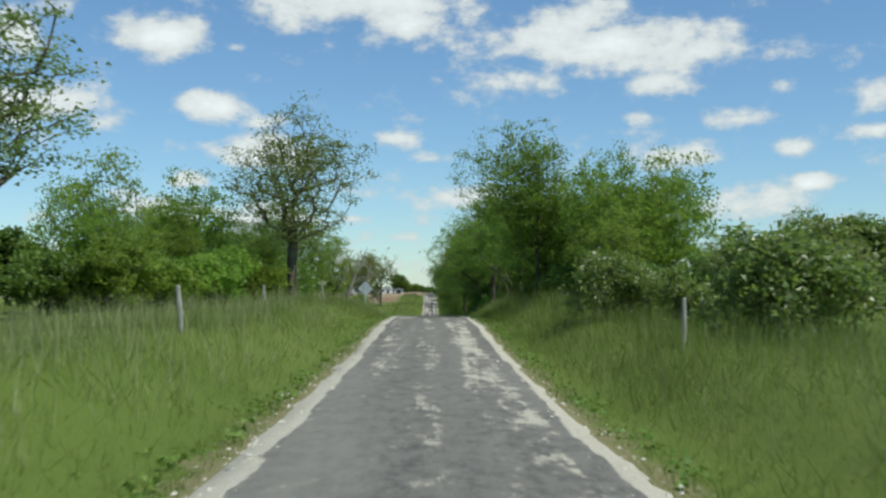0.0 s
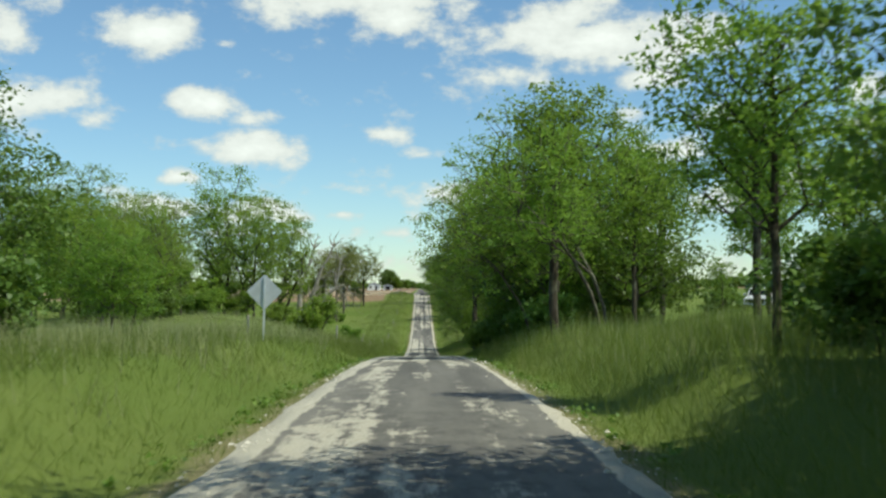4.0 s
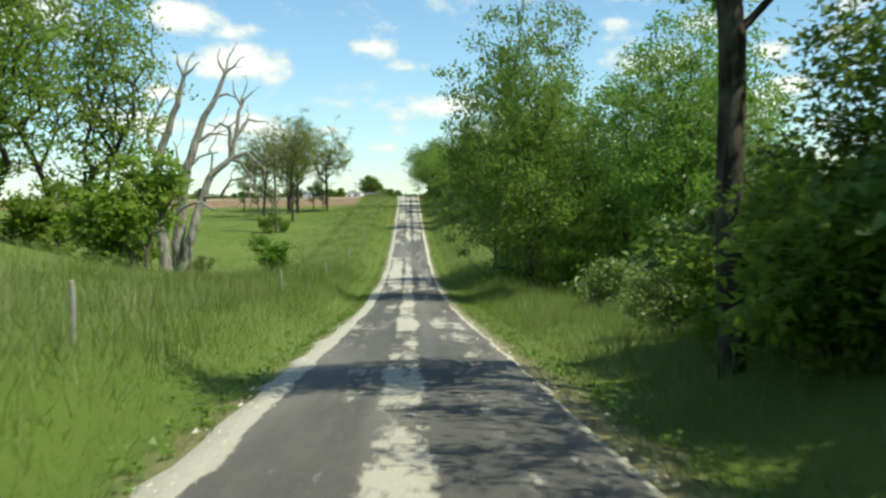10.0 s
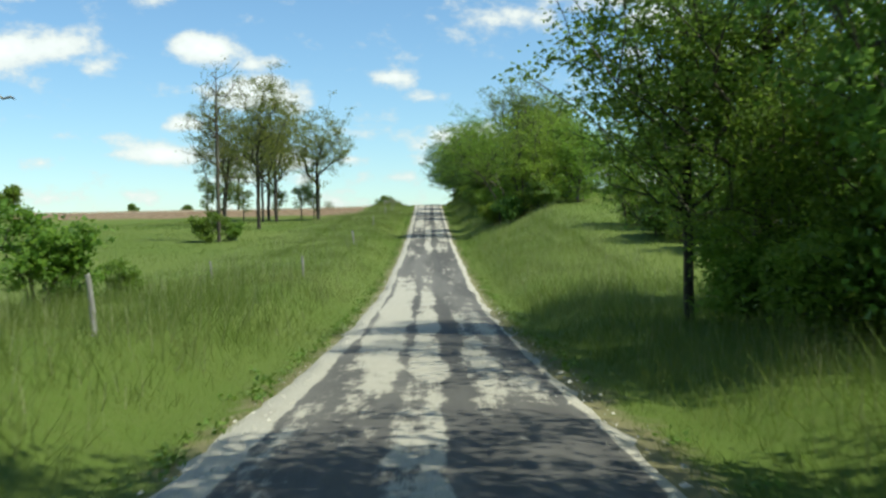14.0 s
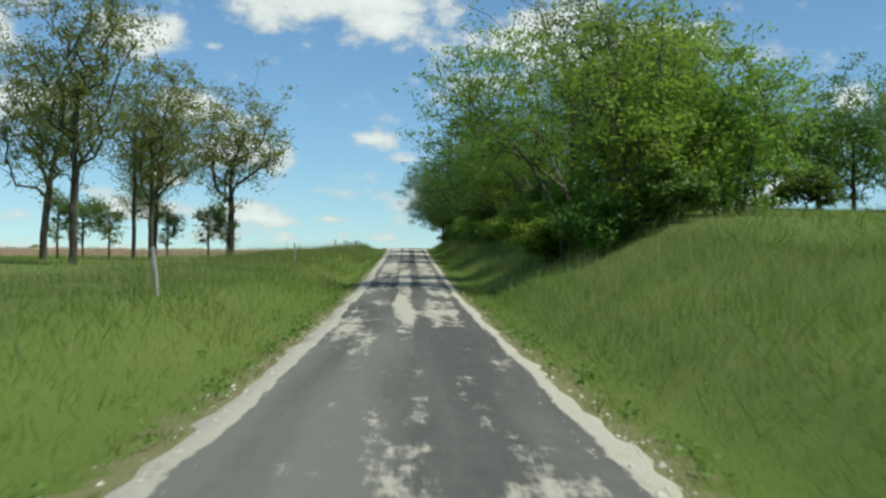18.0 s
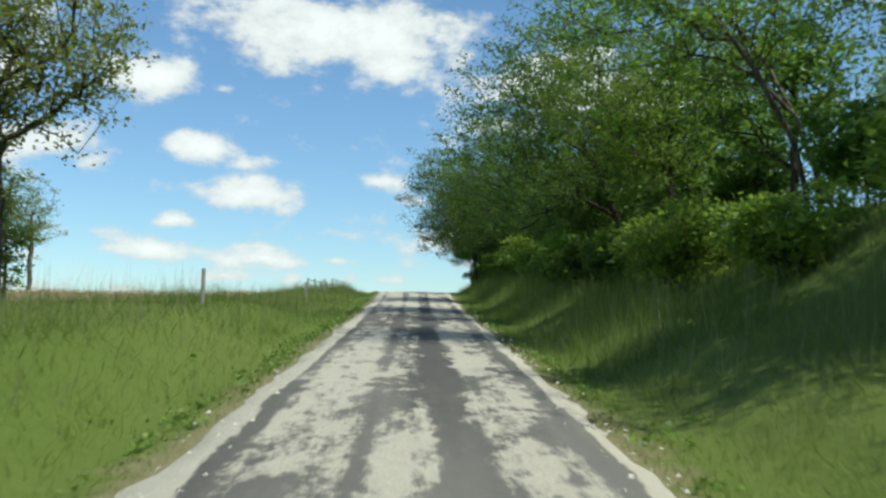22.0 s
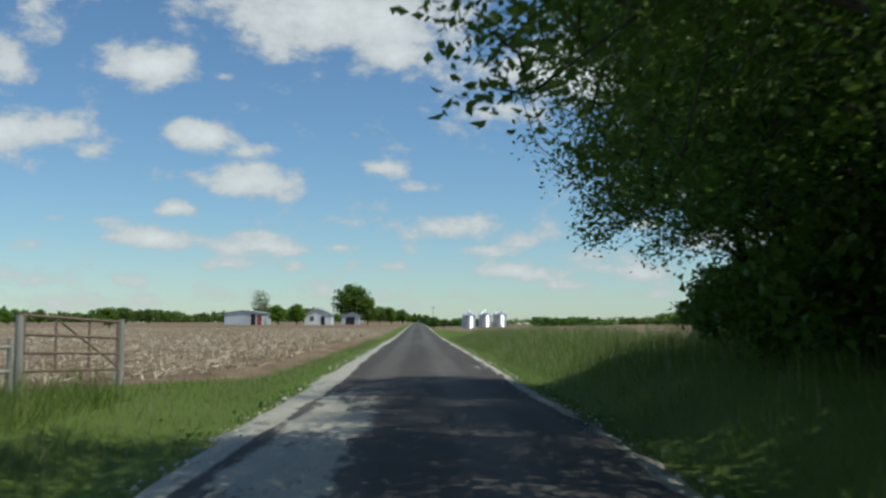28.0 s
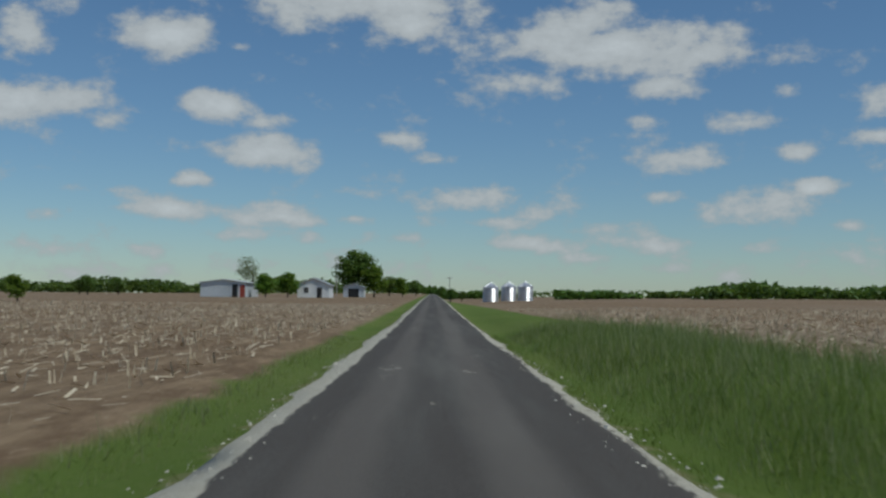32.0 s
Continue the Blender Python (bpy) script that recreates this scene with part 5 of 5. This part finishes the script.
def gable(bm, w, l, h, rise, over=0.0, thick=0.0):
    """The shell of a gabled block, w across (x), l deep (y)."""
    p = [(-w / 2, 0), (w / 2, 0), (w / 2, h), (0, h + rise), (-w / 2, h)]
    a, b = [bm.verts.new((u, -l / 2, v)) for u, v in p], [bm.verts.new((u, l / 2, v)) for u, v in p]
    bm.faces.new(a), bm.faces.new(list(reversed(b)))
    for i in range(5):
        j = (i + 1) % 5
        bm.faces.new((a[j], a[i], b[i], b[j]))


def slab(bm, p, q, l, t):
    """A roof slope from eave p to ridge q (x, z), l deep and t thick."""
    n = Vector((-(q[1] - p[1]), 0, q[0] - p[0])).normalized() * t
    if n.z < 0:
        n = -n
    c = [Vector((p[0], 0, p[1])), Vector((q[0], 0, q[1]))]
    vs = []
    for y in (-l / 2, l / 2):
        vs.append([bm.verts.new(c[0] + Vector((0, y, 0))), bm.verts.new(c[1] + Vector((0, y, 0))), bm.verts.new(c[1] + n + Vector((0, y, 0))), bm.verts.new(c[0] + n + Vector((0, y, 0)))])
    bm.faces.new(vs[0]), bm.faces.new(list(reversed(vs[1])))
    for i in range(4):
        j = (i + 1) % 4
        bm.faces.new((vs[0][j], vs[0][i], vs[1][i], vs[1][j]))


def farm_building(name, label, category, x, y, turn, w, l, h, rise, wall, roof, doors, windows):
    z = float(ground_z(x, y))
    f = thing(name, label, category, m=pose(x, y, z, 0, 0, turn))
    bm = bmesh.new()
    gable(bm, w, l, h, rise)
    part("wall", bm, wall, f)
    for s in (-1, 1):
        bm = bmesh.new()
        slab(bm, (s * (w / 2 + 0.35), h - 0.35 * rise / (w / 2)), (0, h + rise), l + 0.7, 0.12)
        part("roof", bm, roof, f)
    for u, dw, dh, m in doors:
        bm = bmesh.new()
        box(bm, u - dw / 2, u + dw / 2, -l / 2 - 0.05, -l / 2 + 0.02, 0.0, dh)
        d = part("door", bm, m, f)
        bm = bmesh.new()
        for a, b in ((u - dw / 2 - 0.1, u - dw / 2), (u + dw / 2, u + dw / 2 + 0.1)):
            box(bm, a, b, -l / 2 - 0.08, -l / 2 + 0.01, 0, dh + 0.1)
        part("door_frame", bm, WHITE, d)
    for u, v in windows:
        bm = bmesh.new()
        box(bm, u - 0.45, u + 0.45, -l / 2 - 0.03, -l / 2 + 0.02, v, v + 1.1)
        wn = part("window", bm, DARK, f)
        bm = bmesh.new()
        for a, b, c, d in ((-0.53, -0.45, -0.08, 1.18), (0.45, 0.53, -0.08, 1.18), (-0.45, 0.45, -0.08, 0), (-0.45, 0.45, 1.1, 1.18), (-0.03, 0.03, 0, 1.1)):
            box(bm, u + a, u + b, -l / 2 - 0.06, -l / 2 + 0.01, v + c, v + d)
        part("frame", bm, WHITE, wn)
    return f


farm_building("barn", "low pale metal-sided machine shed with a red end", "barn", -39.5, 560, 0, 8.6, 14, 2.7, 0.55, SIDING, SIDING, [(2.2, 1.1, 2.4, DARK), (3.6, 1.0, 2.3, RED)], [])
farm_building("house", "white farmhouse with a grey gabled roof", "house", -23.5, 566, 0, 6.2, 9, 2.5, 1.3, WHITE, ROOF, [(1.2, 1.0, 2.0, DARK)], [(-1.4, 0.9)])
# the dark panel is no door: it paints the shade inside the open front
farm_building("shed", "small grey open-fronted farm shed", "shed", -17.5, 590, 0, 4.5, 5, 2.2, 0.7, SIDING, ROOF, [(0, 2.4, 1.9, DARK)], [])
spots((far_tree, -18.0, 598, 1.6), (far_light, -13.4, 596, 1.0), (far_light, -32.0, 556, 0.66), (far_light, -28.3, 560, 0.72), (far_light, -8.2, 640, 0.75), (far_tree, -12.5, 660, 0.8),
      (airy, -38.5, 580, 0.95), (far_tree, -72, 575, 0.62), (far_tree, -77, 585, 0.5), (far_tree, -70, 590, 0.55), (far_light, -88, 560, 0.5), (far_light, -80, 520, 0.4), (far_tree, -5.5, 700, 0.75),
      (far_tree, 6.5, 740, 0.7), (far_tree, 3.5, 800, 0.8), (far_tree, 11, 760, 0.6), (far_light, -46, 470, 0.45), (far_light, -57, 300, 0.62), (far_light, -60, 305, 0.5), (far_light, -66, 395, 0.5), (far_tree, -60, 420, 0.55))


def utility_pole(x, y, h):
    p = thing("utility_pole", "thin wooden power pole with a crossarm", "pole", "power poles", pose(x, y, float(ground_z(x, y))))
    bm = bmesh.new()
    rod(bm, (0, 0, -0.5), (0, 0, h), 0.16, 0.11)
    part("pole", bm, POST_WOOD, p)
    bm = bmesh.new()
    box(bm, -1.1, 1.1, -0.06, 0.06, h - 0.7, h - 0.55)
    part("crossarm", bm, POST_WOOD, p)
    for u in (-1.0, 0, 1.0):
        bm = bmesh.new()
        rod(bm, (u, 0, h - 0.55), (u, 0, h - 0.35), 0.05, 0.03, 6)
        part("insulator", bm, WHITE, p)


utility_pole(6.2, 745, 9.5)
utility_pole(-26, 640, 8.5)


def far_wood(label, x0, x1, y, h, n, seed):
    """A strip of distant woodland: many leaf clumps with an uneven top."""
    r = np.random.default_rng(seed)
    x = r.uniform(min(x0, x1), max(x0, x1), n)
    yy = y + r.uniform(0, 45, n)
    crest = h * (0.62 + 0.2 * np.sin(x * 0.07 + seed) + 0.14 * np.sin(x * 0.21 + 2 * seed) + 0.14 * np.abs(np.sin(x * 0.5)))
    z = ground_z(x, yy) + crest * r.uniform(0, 1, n) ** 0.6
    V, F = leaf_cards(r, np.stack([x, yy, z], 1), (0.6, 0.6, 0.5), 3, 2.3)
    tagged(new("far_wood", mesh_of("far_wood", V, F, LEAF_DARK)), label, "woodland", kind="stuff")


far_wood("dark strip of distant woodland beyond the stubble", -560, -45, 930, 8.0, 6500, 1)
far_wood("dark strip of distant woodland beyond the stubble", 78, 128, 1000, 5.0, 1700, 2)
far_wood("low dark copse beyond the stubble", 139, 160, 1000, 5.5, 700, 6)
far_wood("low far trees on the skyline", -45, 60, 1300, 9, 2400, 3)
far_wood("dark strip of distant woodland on the rise", 126, 300, 830, 7.0, 3600, 4)
far_wood("far trees along the skyline", -900, 900, 1500, 8, 5000, 5)

# ---- litter of the fields and the verges ----


def stubble(n, x0, x1, y0, y1, seed, label):
    """Broken corn stalks: short stubs standing in rows, and lying pieces."""
    r = np.random.default_rng(seed)
    row = np.round(r.uniform(min(x0, x1), max(x0, x1), n) / 0.76) * 0.76 + r.normal(0, 0.05, n)
    y = y0 + (y1 - y0) * r.uniform(0, 1, n) ** 2.0
    lying = r.uniform(0, 1, n) < 0.72
    row = np.where(lying, r.uniform(min(x0, x1), max(x0, x1), n), row)
    inside = (row > 0) | (row < -4.0 - 6 * (1 - step(y, 318, 335)))
    row, y, lying = row[inside], y[inside], lying[inside]
    n = len(row)
    c = np.stack([row, y, ground_z(row, y)], 1)
    a = r.uniform(0, 2 * np.pi, n)
    ln = np.where(lying, r.uniform(0.10, 0.48, n), r.uniform(0.10, 0.26, n))
    d = np.where(lying[:, None], np.stack([np.cos(a), np.sin(a), r.normal(0.12, 0.12, n)], 1), np.stack([np.cos(a) * 0.25, np.sin(a) * 0.25, np.ones(n)], 1))
    w = np.stack([-np.sin(a), np.cos(a), 0.35 * np.ones(n)], 1) * r.uniform(0.010, 0.03, n)[:, None]
    c[:, 2] += 0.03
    e = c + d * ln[:, None]
    up = np.array([0, 0, 0.018])
    V = np.stack([c - w, c + w, e + w * 0.7 + up, e - w * 0.7 + up], 1).reshape(-1, 3)
    tagged(new("stubble", mesh_of("stubble", V, np.arange(n * 4).reshape(-1, 4), CHAFF)), label, "stubble", kind="stuff")


stubble(40000, -4.2, -60, 312, 470, 1, "broken pale corn stalks lying on brown soil")
stubble(30000, 7.6, 70, 336, 470, 2, "broken pale corn stalks lying on brown soil")


def weeds(n, seed, sides):
    r = np.random.default_rng(seed)
    y = r.uniform(-5, 330, n)
    s = r.choice(sides, n)
    x = s * (1.98 + 0.2 * step(y, 300, 315) + r.gamma(2.0, 0.13, n))
    C = np.stack([x, y, ground_z(x, y) + 0.05], 1)
    V, F = leaf_cards(r, C, (0.09, 0.09, 0.05), 11, 0.065)
    tagged(new("roadside_weeds", mesh_of("roadside_weeds", V, F, WEED)), "low broad-leaved weeds along the gravel edge", "weeds", kind="stuff")


weeds(800, 5, [-1])
weeds(500, 6, [1])


def loose_stones(n, seed):
    r = np.random.default_rng(seed)
    y = r.uniform(0, 380, n)
    x = r.choice([-1, 1], n) * (1.74 + 0.3 * step(y, 300, 315) + r.normal(0, 0.15, n))
    s = r.gamma(2.0, 0.006, n)
    c = np.stack([x, y, road_z(y) + 0.045 * (1 - np.minimum(1, np.abs(x) / half) ** 2) + 0.012], 1)
    o = np.array([[1, 0, 0], [-0.5, 0.87, 0], [-0.5, -0.87, 0], [0.1, 0.05, 0.8]])
    V = (c[:, None] + o[None] * s[:, None, None] * r.uniform(0.7, 1.3, (n, 4, 3))).reshape(-1, 3)
    b = (np.arange(n) * 4)[:, None]
    F = np.concatenate([b + np.array([[0, 1, 3]]), b + np.array([[1, 2, 3]]), b + np.array([[2, 0, 3]])])
    tagged(new("loose_gravel", mesh_of("loose_gravel", V, F, GRAVEL)), "loose pale limestone chips along the lane edges", "gravel", kind="stuff")


loose_stones(14000, 3)
# ---- grass ----
def blades(name, n, x0, x1, y0, y1, h0, h1, width, mat, seed, label, clump=0.0, lean=1.3, near=None):
    """A stretch of standing grass: single tapered blades rooted in the ground."""
    r = np.random.default_rng(seed)
    x, y = r.uniform(0, 1, n), r.uniform(y0, y1, n)
    x = x0 + (x1 - x0) * (x if near is None else x ** near)
    patch = np.sin(x * 1.9 + 2 * np.sin(y * 0.7)) * np.sin(y * 1.1 + 1.5 * np.sin(x * 0.8)) * 0.5 + 0.5
    keep = r.uniform(0, 1, n) > clump * (1 - patch)
    x, y, patch = x[keep], y[keep], patch[keep]
    on = np.abs(x) > 1.9 + 0.25 * step(y, 300, 315)
    x, y, patch = x[on], y[on], patch[on]
    field = ((y > 296) & (x < -3.6 - 6 * (1 - step(y, 318, 335)))) | ((y > 322) & (x > 7.1 + 30 * (1 - step(y, 322, 335))))
    x, y, patch = x[~field], y[~field], patch[~field]
    n = len(x)
    z = ground_z(x, y) - 0.03
    edge = np.clip((np.abs(x) - 1.88 - 0.25 * step(y, 300, 315)) / 1.0, 0.4, 1) * (1 + 0.4 * step(np.abs(x), 3.0, 4.2) * (1 - step(np.abs(x), 8, 12)))
    h = r.uniform(h0, h1, n) * (0.65 + 0.6 * patch) * edge * (1 - step(y, 300, 335) * np.where(x < 0, 0.5, 0.25))
    a = r.uniform(0, 2 * np.pi, n)
    w = width * r.uniform(0.6, 1.3, n)
    dx, dy = np.cos(a) * w, np.sin(a) * w
    la, ll = r.uniform(0, 2 * np.pi, n), lean * h * r.uniform(0.1, 1.0, n)
    tx, ty = np.cos(la) * ll, np.sin(la) * ll
    p0, p1 = np.stack([x - dx, y - dy, z], 1), np.stack([x + dx, y + dy, z], 1)
    tip = np.stack([x + tx, y + ty, z + h], 1)
    V = np.stack([p0, p1, tip], 1).reshape(-1, 3)
    ob = new(name, mesh_of(name, V, np.arange(n * 3).reshape(-1, 3), mat))
    return tagged(ob, label, "grass", kind="stuff")


for k, ya in enumerate(range(-8, 392, 50)):
    yb = ya + 50
    blades("verge_grass", 33000, -1.9, -8.5, ya, yb, 0.12, 0.36, 0.0055, GRASS, 100 + k, "long green verge grass between lane and fence", 0.35, near=1.35)
    blades("verge_grass", 33000, 1.9, 8.0, ya, yb, 0.14, 0.42, 0.0055, GRASS, 200 + k, "long green verge grass beside the lane", 0.35, near=1.35)
    blades("seed_heads", 3000, -3.0, -12, ya, yb, 0.35, 0.65, 0.006, GRASS_DRY, 300 + k, "pale seeding grass stalks in the verge", 0.5, 0.4)
    blades("seed_heads", 2400, 3.2, 9, ya, yb, 0.35, 0.65, 0.006, GRASS_DRY, 400 + k, "pale seeding grass stalks in the verge", 0.5, 0.25)
    if yb < 310:
        blades("meadow_grass", 18000, -8, -34, ya, yb, 0.12, 0.32, 0.012, GRASS, 500 + k, "rough green pasture grass", 0.3, near=1.5)
        blades("meadow_grass", 12000, 7.5, 26, ya, yb, 0.14, 0.36, 0.012, GRASS, 600 + k, "rough green grass on the bank", 0.3, near=1.4)
for k, (xa, xb, ya, yb, n) in enumerate(((2.5, 9.0, 14, 92, 15000), (2.4, 7.5, 262, 336, 12000), (2.3, 7.0, 336, 392, 7000), (2.8, 9.0, 126, 190, 9000), (-3.2, -8.5, 90, 190, 12000), (-4.2, -8.0, 310, 325, 3500))):
    blades("tall_grass", n, xa, xb, ya, yb, 0.35, 0.72, 0.007, GRASS, 700 + k, "tall lush grass on the verge", 0.5, 0.8, near=1.3)
for k, (xa, xb, ya, yb, n) in enumerate(((-4.0, -17.0, 58, 132, 16000), (2.6, 7.2, 330, 392, 14000), (-2.4, -3.8, 318, 392, 3000), (-3.0, -9.0, -5, 40, 4000))):
    blades("seed_heads", n, xa, xb, ya, yb, 0.3, 0.6, 0.006, GRASS_DRY, 800 + k, "pale seeding grass stalks on the bank", 0.4, 0.5)
